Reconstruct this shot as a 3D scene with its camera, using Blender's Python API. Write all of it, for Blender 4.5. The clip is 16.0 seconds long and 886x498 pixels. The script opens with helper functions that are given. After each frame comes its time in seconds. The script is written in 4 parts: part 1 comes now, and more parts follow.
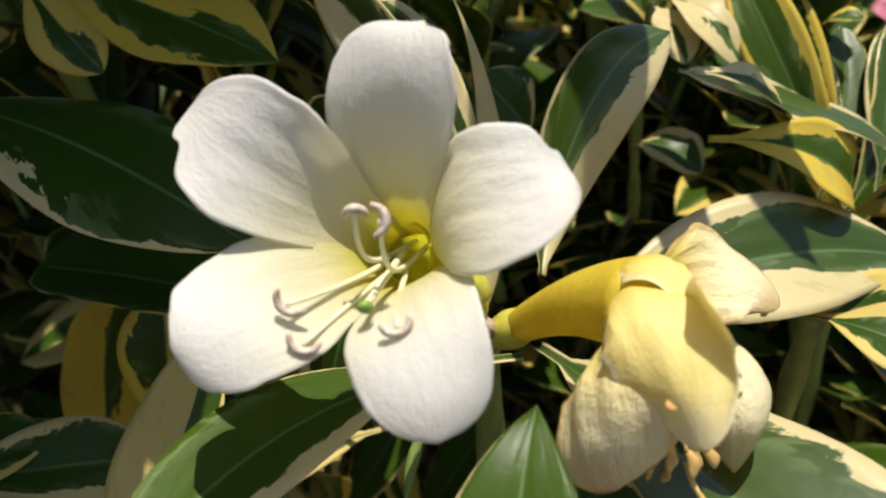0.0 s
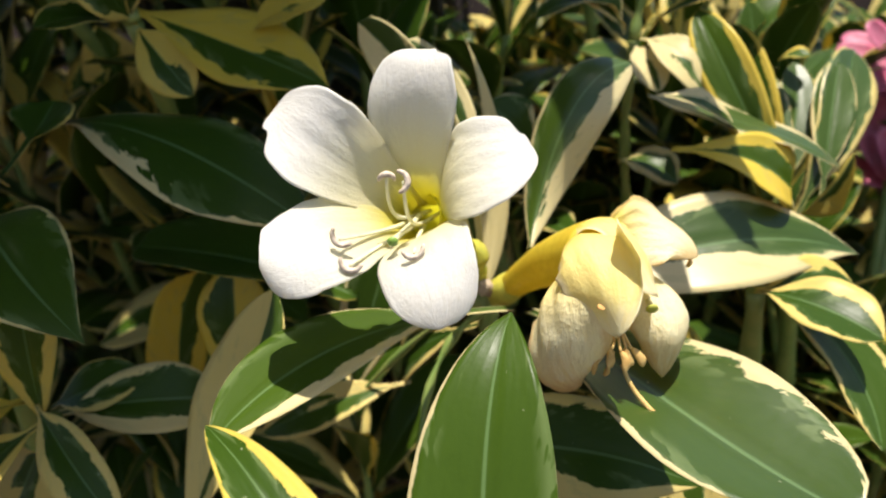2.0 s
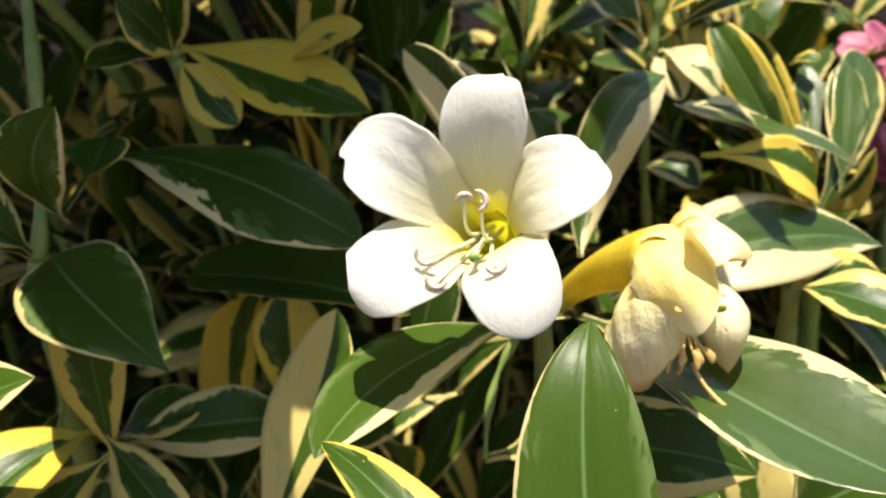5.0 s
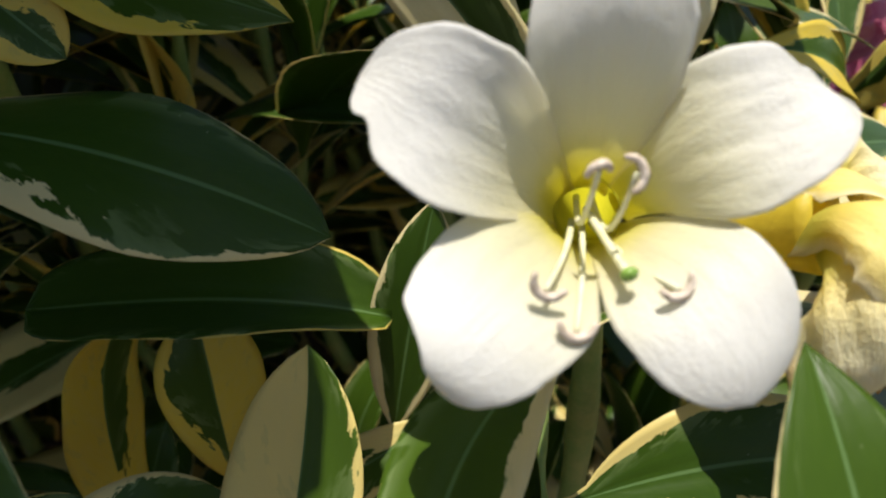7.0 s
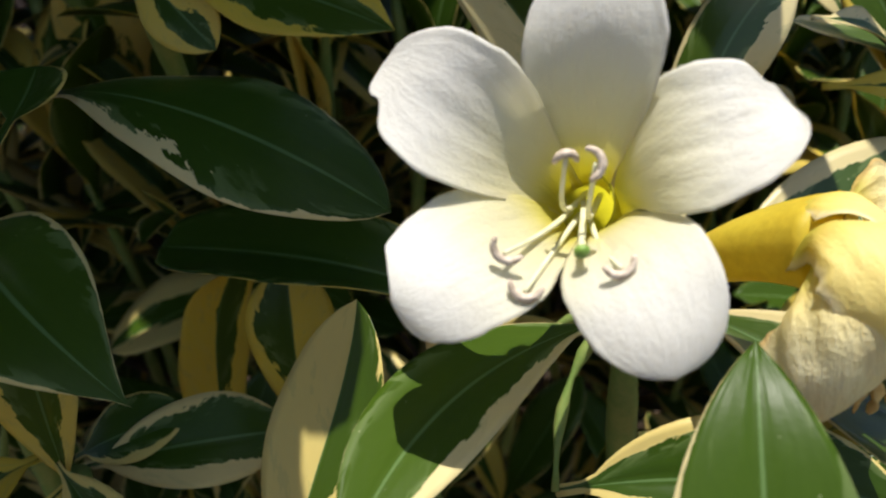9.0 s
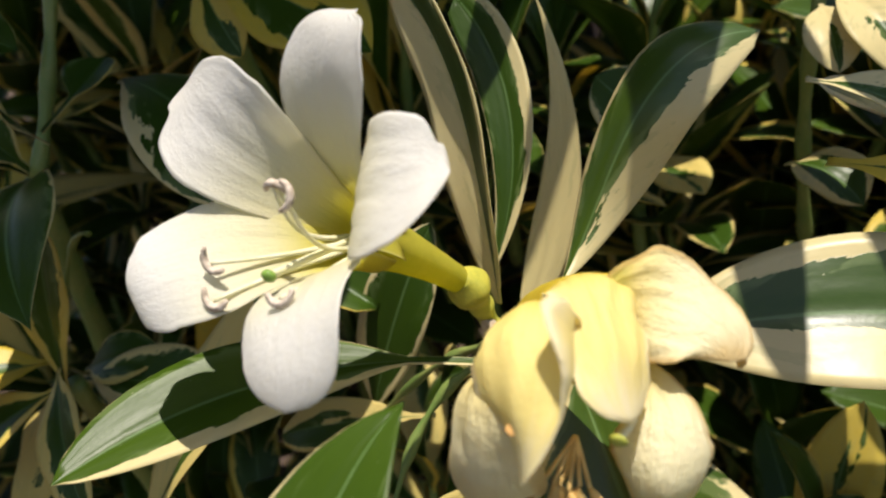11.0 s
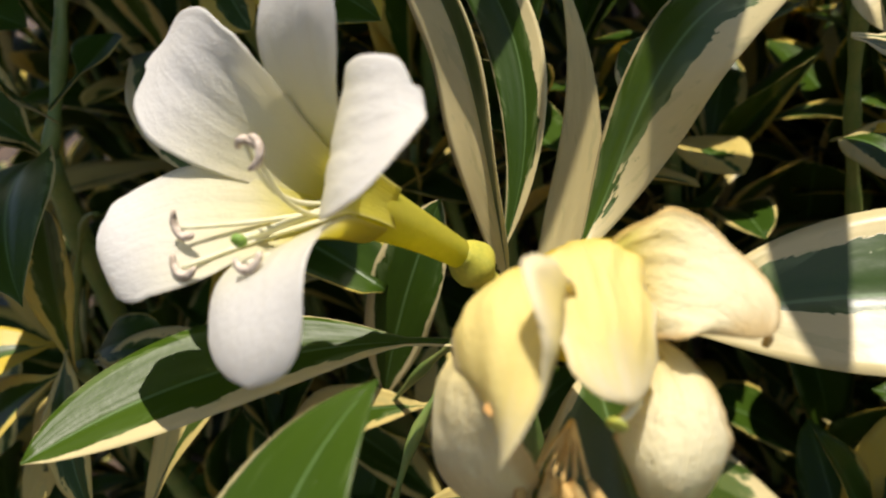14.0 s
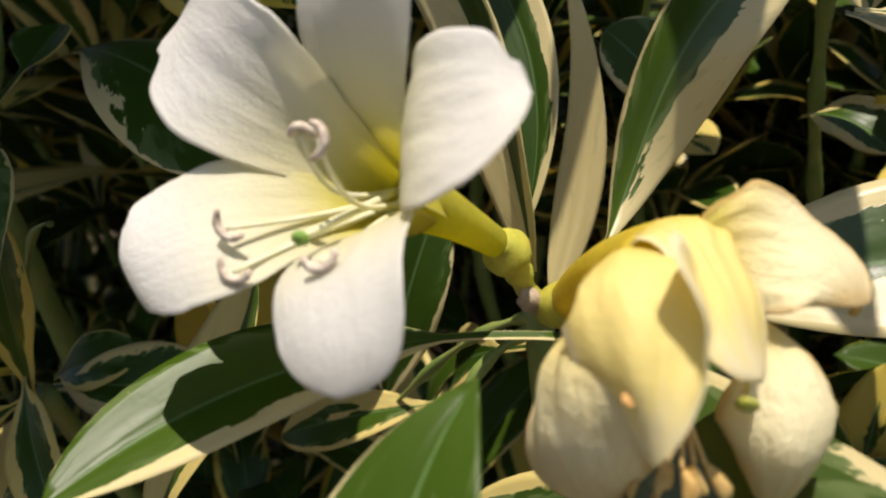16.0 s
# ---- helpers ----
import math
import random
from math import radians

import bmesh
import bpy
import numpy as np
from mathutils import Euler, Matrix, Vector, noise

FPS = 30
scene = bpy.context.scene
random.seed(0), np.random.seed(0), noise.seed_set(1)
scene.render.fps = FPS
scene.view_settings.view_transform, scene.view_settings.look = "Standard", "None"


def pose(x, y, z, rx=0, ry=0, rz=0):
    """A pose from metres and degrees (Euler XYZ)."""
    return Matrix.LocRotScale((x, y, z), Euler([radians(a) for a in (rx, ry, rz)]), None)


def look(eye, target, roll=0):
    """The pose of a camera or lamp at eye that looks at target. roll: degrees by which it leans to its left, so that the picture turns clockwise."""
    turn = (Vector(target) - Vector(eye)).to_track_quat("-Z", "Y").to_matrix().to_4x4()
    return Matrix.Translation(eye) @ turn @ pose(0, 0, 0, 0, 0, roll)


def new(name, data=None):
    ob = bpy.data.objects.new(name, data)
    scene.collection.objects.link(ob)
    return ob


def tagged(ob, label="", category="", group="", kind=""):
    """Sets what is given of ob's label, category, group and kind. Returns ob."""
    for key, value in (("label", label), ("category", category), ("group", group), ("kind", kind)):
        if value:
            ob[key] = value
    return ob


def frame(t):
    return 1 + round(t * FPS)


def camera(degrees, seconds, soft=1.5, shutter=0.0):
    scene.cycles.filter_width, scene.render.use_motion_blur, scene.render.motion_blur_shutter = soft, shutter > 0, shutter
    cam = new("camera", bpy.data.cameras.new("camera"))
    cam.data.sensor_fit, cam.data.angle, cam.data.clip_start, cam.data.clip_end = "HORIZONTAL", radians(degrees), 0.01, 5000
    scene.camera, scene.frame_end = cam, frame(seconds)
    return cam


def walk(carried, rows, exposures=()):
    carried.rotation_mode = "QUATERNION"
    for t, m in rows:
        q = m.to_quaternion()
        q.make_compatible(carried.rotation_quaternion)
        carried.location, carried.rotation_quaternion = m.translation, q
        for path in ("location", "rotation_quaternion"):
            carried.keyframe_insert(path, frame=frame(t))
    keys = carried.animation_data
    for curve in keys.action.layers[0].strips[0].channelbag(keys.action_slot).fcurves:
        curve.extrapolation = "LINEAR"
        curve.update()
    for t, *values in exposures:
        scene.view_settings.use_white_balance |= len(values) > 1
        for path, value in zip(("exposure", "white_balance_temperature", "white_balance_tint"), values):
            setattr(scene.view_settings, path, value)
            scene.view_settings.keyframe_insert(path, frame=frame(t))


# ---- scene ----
cam = camera(64.5, 16.0, soft=2.1)
cam.data.dof.use_dof, cam.data.dof.focus_distance, cam.data.dof.aperture_fstop = True, 0.180, 13.0
PATH = [
    (0, (0.00550, 0.00437, 1.20144), (-0.00104, 0.19126, 1.13050), -1.33),
    (0.5, (0.00524, -0.01020, 1.20226), (-0.00376, 0.17750, 1.13378), -1.60),
    (1, (0.00537, -0.03234, 1.20175), (-0.00497, 0.15632, 1.13615), -1.39),
    (1.5, (0.01492, -0.05044, 1.19786), (0.00271, 0.13981, 1.13739), -1.49),
    (2, (0.01418, -0.05827, 1.19883), (-0.00054, 0.13235, 1.14012), -1.47),
    (2.5, (0.01053, -0.06296, 1.19580), (-0.00600, 0.12769, 1.13766), -1.39),
    (3, (0.00668, -0.06841, 1.19092), (-0.01206, 0.12208, 1.13293), -1.46),
    (3.5, (0.01001, -0.07898, 1.19377), (-0.01223, 0.11176, 1.13786), -2.04),
    (4, (0.00725, -0.09163, 1.19596), (-0.01939, 0.09973, 1.14430), -2.57),
    (4.2, (0.00507, -0.09571, 1.19927), (-0.02431, 0.09564, 1.14903), -3.20),
    (6.3, (-0.06164, 0.01354, 1.20591), (-0.02312, 0.19227, 1.12483), -4.60),
    (6.5, (-0.06766, 0.02164, 1.20112), (-0.02738, 0.19851, 1.11689), -4.53),
    (7, (-0.06338, 0.03044, 1.20046), (-0.02510, 0.20730, 1.11528), -5.83),
    (7.5, (-0.06454, 0.03292, 1.20187), (-0.02852, 0.20999, 1.11614), -6.23),
    (8, (-0.06367, 0.02590, 1.20624), (-0.03290, 0.20526, 1.12328), -7.65),
    (8.5, (-0.04862, 0.01195, 1.20586), (-0.03004, 0.19462, 1.12657), -8.09),
    (9, (-0.03395, 0.00045, 1.19651), (-0.04180, 0.18583, 1.12185), -4.30),
    (9.5, (0.00272, -0.00011, 1.19036), (-0.02690, 0.18592, 1.12317), -0.52),
    (10, (0.04240, -0.00263, 1.19706), (-0.01406, 0.17722, 1.13022), -0.37),
    (10.2, (0.05402, 0.00187, 1.20018), (-0.00894, 0.17916, 1.13233), -0.65),
    (12.5, (0.08056, 0.03205, 1.18863), (-0.01130, 0.19616, 1.12058), -1.77),
    (13, (0.07582, 0.03459, 1.18727), (-0.01512, 0.19885, 1.11837), -2.10),
    (13.5, (0.07628, 0.03319, 1.18668), (-0.01532, 0.19698, 1.11752), -2.45),
    (14, (0.07773, 0.03430, 1.18635), (-0.01369, 0.19840, 1.11769), -2.42),
    (14.5, (0.07915, 0.03377, 1.18531), (-0.01279, 0.19742, 1.11628), -2.54),
    (15, (0.07347, 0.03084, 1.17866), (-0.00926, 0.19867, 1.10801), -2.34),
    (15.5, (0.05567, 0.03369, 1.18217), (-0.01733, 0.20581, 1.11116), -3.12),
    (16, (0.04844, 0.02855, 1.18371), (-0.01991, 0.20269, 1.11297), -2.86),
]
EXPOSURES = [(0.0, 0.42, 6700, 13), (1.0, 0.58, 6700, 13), (2.0, 0.83, 6750, 13), (3.0, 1.04, 6900, 13), (4.2, 1.34, 7100, 13), (6.3, 0.56, 6550, 11), (9.0, 0.55, 6550, 11), (10.2, 0.45, 6700, 12), (12.3, 0.50, 6800, 15), (16.0, 0.37, 6900, 15)]
walk(cam, [(t, look(eye, target, roll)) for t, eye, target, roll in PATH], EXPOSURES)
# ---- light ----
SUN_WAY = Vector((-0.07, 0.12, -1.0)).normalized()
world = bpy.data.worlds.new("sky")
scene.world = world
world.use_nodes = True
sky = world.node_tree.nodes.new("ShaderNodeTexSky")
sky.sky_type, sky.sun_disc = "NISHITA", False
sky.sun_elevation = math.asin(-SUN_WAY.z)
sky.sun_rotation = math.atan2(-SUN_WAY.x, -SUN_WAY.y)
world.node_tree.nodes["Background"].inputs["Strength"].default_value = 0.096
world.node_tree.links.new(sky.outputs["Color"], world.node_tree.nodes["Background"].inputs["Color"])
sun = new("sun", bpy.data.lights.new("sun", "SUN"))
sun.data.energy, sun.data.angle, sun.data.color = 4.75, radians(0.5), (1.0, 0.95, 0.87)
sun.matrix_world = look((0, 0, 3), Vector((0, 0, 3)) + SUN_WAY)


# ---- materials ----
class Net:
    """A material's node tree, with short calls to add nodes and to join them."""

    def __init__(self, name):
        self.mat = bpy.data.materials.new(name)
        self.mat.use_nodes = True
        self.tree = self.mat.node_tree
        self.tree.nodes.clear()

    def add(self, kind, **values):
        node = self.tree.nodes.new("ShaderNode" + kind)
        if "operation" in values:
            node.operation = values.pop("operation")
        if "attribute_name" in values:
            node.attribute_name = values.pop("attribute_name")
        if "interpolation_type" in values:
            node.interpolation_type = values.pop("interpolation_type")
        for key, value in values.items():
            self.feed(node.inputs[int(key[1:])] if key[0] == "i" and key[1:].isdigit() else node.inputs[key.replace("_", " ")], value)
        return node

    def feed(self, socket, value):
        if isinstance(value, bpy.types.NodeSocket):
            self.tree.links.new(value, socket)
        elif isinstance(value, tuple) and len(value) == 3 and socket.type == "RGBA":
            socket.default_value = (*value, 1)
        else:
            socket.default_value = value

    def maths(self, operation, a, b=0.0, c=0.0):
        return self.add("Math", operation=operation, i0=a, i1=b, i2=c).outputs[0]

    def ramp(self, value, low, high):
        """0 below low, 1 above high, smooth between."""
        return self.add("MapRange", interpolation_type="SMOOTHSTEP", Value=value, From_Min=low, From_Max=high).outputs[0]

    def mix(self, amount, a, b, blend="MIX"):
        node = self.tree.nodes.new("ShaderNodeMix")
        node.data_type, node.blend_type = "RGBA", blend
        self.feed(node.inputs[0], amount), self.feed(node.inputs[6], a), self.feed(node.inputs[7], b)
        return node.outputs[2]

    def noise(self, vector, scale, detail=3.0, rough=0.5):
        return self.add("TexNoise", Vector=vector, Scale=scale, Detail=detail, Roughness=rough).outputs["Fac"]

    def out(self, shader):
        self.tree.links.new(shader, self.add("OutputMaterial").inputs["Surface"])
        return self.mat


def skin(net, colour, rough, glow, through_colour, height=None, strength=0.2, gloss=0.5, distance=0.001):
    """A plant's skin: gloss over colour, and some light that comes through from the other side."""
    bump = None
    if height is not None:
        bump = net.add("Bump", Strength=strength, Distance=distance, Height=height).outputs[0]
    front = net.add("BsdfPrincipled", Base_Color=colour, Roughness=rough)
    net.feed(front.inputs["Specular IOR Level"], gloss)
    back = net.add("BsdfTranslucent", Color=through_colour)
    if bump:
        net.feed(front.inputs["Normal"], bump), net.feed(back.inputs["Normal"], bump)
    both = net.add("MixShader", i0=glow, i1=front.outputs[0], i2=back.outputs[0])
    return net.out(both.outputs[0])


def leaf_material():
    """Variegated leaf: dark green inside, ragged cream or yellow margins whose widths each leaf carries."""
    net = Net("variegated_leaf")
    uv = net.add("Attribute", attribute_name="leaf_uv").outputs["Vector"]
    var = net.add("Attribute", attribute_name="leaf_var").outputs["Vector"]
    place = net.add("SeparateXYZ", Vector=uv).outputs
    edge = net.add("SeparateXYZ", Vector=var).outputs
    along, across, seed = place[0], place[1], place[2]
    side = net.ramp(across, -0.02, 0.02)
    away = net.maths("SUBTRACT", 1.0, net.maths("ABSOLUTE", across))
    limit = net.maths("ADD", net.maths("MULTIPLY", edge[0], net.maths("SUBTRACT", 1.0, side)), net.maths("MULTIPLY", edge[1], side))
    spot = net.add("CombineXYZ", X=net.maths("MULTIPLY", along, 3.2), Y=net.maths("MULTIPLY", across, 2.2), Z=net.maths("MULTIPLY", seed, 9.0)).outputs[0]
    streak = net.add("CombineXYZ", X=net.maths("MULTIPLY", net.maths("SUBTRACT", along, net.maths("MULTIPLY", net.maths("ABSOLUTE", across), 0.22)), 15.0), Y=net.maths("MULTIPLY", across, 3.2), Z=net.maths("MULTIPLY", seed, 5.0)).outputs[0]
    big = net.noise(spot, 1.0, 2.0)
    fine = net.noise(streak, 1.0, 4.0, 0.65)
    ragged = net.maths("ADD", net.maths("MULTIPLY", net.maths("SUBTRACT", big, 0.5), 0.7), net.maths("MULTIPLY", net.maths("SUBTRACT", fine, 0.5), 0.5))
    slack = net.ramp(limit, 0.0, 0.12)
    patch = net.noise(spot, 0.8, 2.0)
    limit = net.maths("MULTIPLY", limit, net.maths("ADD", 0.05, net.maths("MULTIPLY", patch, 1.9)))
    foot = net.maths("POWER", net.maths("SUBTRACT", 1.0, along), 2.2)
    limit = net.maths("ADD", limit, net.maths("MULTIPLY", net.maths("MULTIPLY", foot, net.maths("ADD", 0.30, net.maths("MULTIPLY", net.maths("MAXIMUM", edge[0], edge[1]), 0.6))), slack))
    reach = net.maths("ADD", net.maths("SUBTRACT", limit, away), net.maths("MULTIPLY", ragged, slack))
    cream = net.ramp(reach, 0.010, 0.036)
    pale = net.ramp(net.noise(streak, 0.55, 3.0, 0.6), 0.50, 0.54)
    mottled = net.maths("MULTIPLY", pale, net.ramp(reach, -0.32, -0.02))
    rnd = net.add("ObjectInfo").outputs["Random"]
    deep = net.mix(rnd, (0.021, 0.050, 0.005), (0.037, 0.071, 0.006))
    green = net.mix(net.maths("MULTIPLY", mottled, 0.6), deep, (0.14, 0.19, 0.070))
    green = net.mix(net.maths("MULTIPLY", net.noise(streak, 3.0, 3.0), 0.25), green, (0.065, 0.115, 0.008))
    white = net.mix(edge[2], (0.71, 0.61, 0.32), (0.66, 0.49, 0.035))
    white = net.mix(net.maths("MULTIPLY", net.noise(streak, 1.7, 4.0), 0.35), white, (0.50, 0.47, 0.22))
    blur = net.ramp(net.noise(streak, 0.75, 4.0, 0.65), 0.56, 0.62)
    white = net.mix(net.maths("MULTIPLY", blur, net.maths("MULTIPLY", 0.22, net.ramp(limit, 0.15, 0.5))), white, (0.26, 0.30, 0.13))
    rib = net.maths("SUBTRACT", 1.0, net.ramp(net.maths("ABSOLUTE", across), 0.012, 0.045))
    green = net.mix(net.maths("MULTIPLY", rib, 0.55), green, (0.13, 0.22, 0.08))
    colour = net.mix(cream, green, white)
    dots = net.ramp(net.noise(net.add("TexCoord").outputs["Object"], 620, 1.0), 0.80, 0.83)
    colour = net.mix(net.maths("MULTIPLY", dots, 0.6), colour, (0.42, 0.44, 0.26))
    glass = net.mix(cream, net.mix(0.5, green, (0.20, 0.34, 0.03)), net.mix(0.35, white, (0.85, 0.70, 0.15)))
    wave = net.add("TexWave", Vector=net.add("CombineXYZ", X=net.maths("SUBTRACT", along, net.maths("MULTIPLY", net.maths("ABSOLUTE", across), 0.16)), Y=seed, Z=0.0).outputs[0], Scale=4.2, Distortion=1.2).outputs["Fac"]
    high = net.maths("ADD", net.maths("MULTIPLY", wave, 0.03), net.maths("ADD", net.maths("MULTIPLY", net.noise(spot, 1.3, 2.0), 0.8), net.maths("MULTIPLY", cream, -0.15)))
    where = net.add("TexCoord").outputs["Object"]
    high = net.maths("ADD", high, net.maths("ADD", net.maths("MULTIPLY", net.noise(where, 140, 3.0), 0.46), net.maths("MULTIPLY", net.noise(where, 700, 2.0), 0.10)))
    rough = net.maths("ADD", 0.28, net.maths("MULTIPLY", big, 0.16))
    return skin(net, colour, rough, net.maths("ADD", 0.12, net.maths("MULTIPLY", cream, 0.20)), glass, high, 0.32, net.maths("ADD", 0.17, net.add("Attribute", attribute_name="leaf_shine").outputs["Fac"]), 0.0008)


def petal_material(name, white, throat, span, edge_colour, edge_amount, crumple, glow, soft=1.0):
    """Petal: soft white, yellow towards the throat, fine lengthwise veins, perhaps browned at the rim."""
    net = Net(name)
    uv = net.add("Attribute", attribute_name="leaf_uv").outputs["Vector"]
    place = net.add("SeparateXYZ", Vector=uv).outputs
    along, across, seed = place[0], place[1], place[2]
    vein = net.add("CombineXYZ", X=net.maths("MULTIPLY", along, 3.0), Y=net.maths("MULTIPLY", across, 12.0), Z=seed).outputs[0]
    spot = net.add("CombineXYZ", X=net.maths("MULTIPLY", along, 5.0), Y=net.maths("MULTIPLY", across, 4.0), Z=seed).outputs[0]
    veins = net.noise(vein, 1.0, 4.0, 0.6)
    blot = net.noise(spot, 1.0, 4.0, 0.6)
    warm = net.maths("SUBTRACT", 1.0, net.ramp(net.maths("ADD", along, net.maths("MULTIPLY", net.maths("SUBTRACT", veins, 0.5), 0.08)), span[0], span[1]))
    colour = net.mix(net.maths("MULTIPLY", warm, soft), white, throat)
    deep = net.maths("SUBTRACT", 1.0, net.ramp(along, 0.08, 0.30))
    colour = net.mix(deep, colour, (0.80, 0.74, 0.10))
    colour = net.mix(net.maths("MULTIPLY", blot, 0.10), colour, (0.74, 0.70, 0.52))
    rim = net.ramp(net.maths("ADD", net.maths("MAXIMUM", net.maths("ABSOLUTE", across), along), net.maths("MULTIPLY", blot, 0.25)), 0.90, 1.12)
    colour = net.mix(net.maths("MULTIPLY", rim, edge_amount), colour, edge_colour)
    high = net.maths("ADD", net.maths("MULTIPLY", veins, 0.03), net.maths("MULTIPLY", net.noise(spot, 2.2, 5.0, 0.62), crumple))
    where = net.add("TexCoord").outputs["Object"]
    high = net.maths("ADD", high, net.maths("MULTIPLY", net.maths("ADD", net.noise(where, 240, 4.0, 0.6), net.maths("MULTIPLY", net.noise(where, 1200, 2.0), 0.25)), crumple))
    return skin(net, colour, 0.50, net.maths("ADD", glow, net.maths("MULTIPLY", warm, 0.08)), colour, high, 0.75, 0.35, 0.0012)


def plain(name, a, b, scale, rough=0.5, glow=0.0, bump=0.2, gloss=0.4):
    """Two tones blended by noise at two scales."""
    net = Net(name)
    where = net.add("TexCoord").outputs["Object"]
    big, fine = net.noise(where, scale, 3.0), net.noise(where, scale * 7, 4.0, 0.6)
    colour = net.mix(net.ramp(net.maths("ADD", net.maths("MULTIPLY", big, 0.65), net.maths("MULTIPLY", fine, 0.35)), 0.35, 0.65), a, b)
    return skin(net, colour, rough, glow, colour, fine, bump, gloss, 0.0008)


LEAF = leaf_material()
PETAL = petal_material("white_petal", (0.90, 0.89, 0.845), (0.88, 0.84, 0.56), (0.20, 0.74), (0.84, 0.82, 0.76), 0.25, 0.30, 0.52, 1.0)
WILT = petal_material("wilted_petal", (0.94, 0.87, 0.57), (0.90, 0.76, 0.26), (0.15, 0.6), (0.66, 0.44, 0.13), 0.7, 0.85, 0.42)
WILT_YELLOW = petal_material("yellowed_petal", (0.93, 0.81, 0.31), (0.88, 0.72, 0.12), (0.08, 0.50), (0.92, 0.85, 0.62), 0.8, 0.35, 0.45)
TUBE = plain("flower_tube_skin", (0.86, 0.82, 0.18), (0.76, 0.75, 0.13), 60, 0.38, 0.80)
TUBE_OLD = plain("old_tube_skin", (0.84, 0.68, 0.07), (0.70, 0.54, 0.05), 60, 0.45, 0.45)
CALYX = plain("calyx_skin", (0.62, 0.56, 0.08), (0.42, 0.42, 0.06), 120, 0.4, 0.15)
FILAMENT = plain("filament_skin", (0.80, 0.78, 0.58), (0.74, 0.72, 0.42), 200, 0.4, 0.2)
ANTHER = plain("anther_skin", (0.66, 0.57, 0.46), (0.36, 0.28, 0.20), 700, 0.7, 0.0)
STIGMA = plain("stigma_skin", (0.22, 0.36, 0.06), (0.14, 0.26, 0.04), 300, 0.35, 0.05)
OLIVE = plain("olive_stigma_skin", (0.46, 0.46, 0.08), (0.36, 0.38, 0.06), 300, 0.4, 0.05)
DRY = plain("dried_brown", (0.72, 0.50, 0.18), (0.52, 0.31, 0.09), 300, 0.7, 0.05)
STEM = plain("green_stem_skin", (0.14, 0.22, 0.05), (0.22, 0.26, 0.07), 80, 0.45)
BARK = plain("brown_bark", (0.06, 0.05, 0.03), (0.035, 0.03, 0.02), 90, 0.8, 0.0, 0.6)
NODE = plain("dry_node_scar", (0.52, 0.42, 0.30), (0.34, 0.26, 0.17), 400, 0.8, 0.0, 0.6)
SPOT = plain("brown_spot_skin", (0.80, 0.48, 0.17), (0.70, 0.38, 0.12), 600, 0.6)
PINK = plain("magenta_bract", (0.52, 0.10, 0.18), (0.60, 0.22, 0.30), 60, 0.5, 0.3)
SOIL = plain("dark_soil", (0.10, 0.065, 0.04), (0.045, 0.03, 0.02), 6, 0.95, 0.0, 0.8)
WALL = plain("brown_wall_paint", (0.045, 0.028, 0.020), (0.028, 0.018, 0.013), 5, 0.8)


# ---- building blocks ----
def bez(ctrl, s):
    a, b, c, d = ctrl
    q = 1 - s
    return a * q ** 3 + b * 3 * q * q * s + c * 3 * q * s * s + d * s ** 3


def bez_way(ctrl, s):
    a, b, c, d = ctrl
    q = 1 - s
    return ((b - a) * q * q + (c - b) * 2 * q * s + (d - c) * s * s).normalized()


def part(name, mesh, material, parent, label=""):
    """Links a mesh as one object under a thing or a part."""
    mesh.materials.append(material)
    ob = new(name, mesh)
    ob.parent = parent
    return tagged(ob, label)


def thing(name, place, label, category, group=""):
    ob = new(name)
    ob.empty_display_size = 0.01
    ob.location = place
    return tagged(ob, label, category, group)


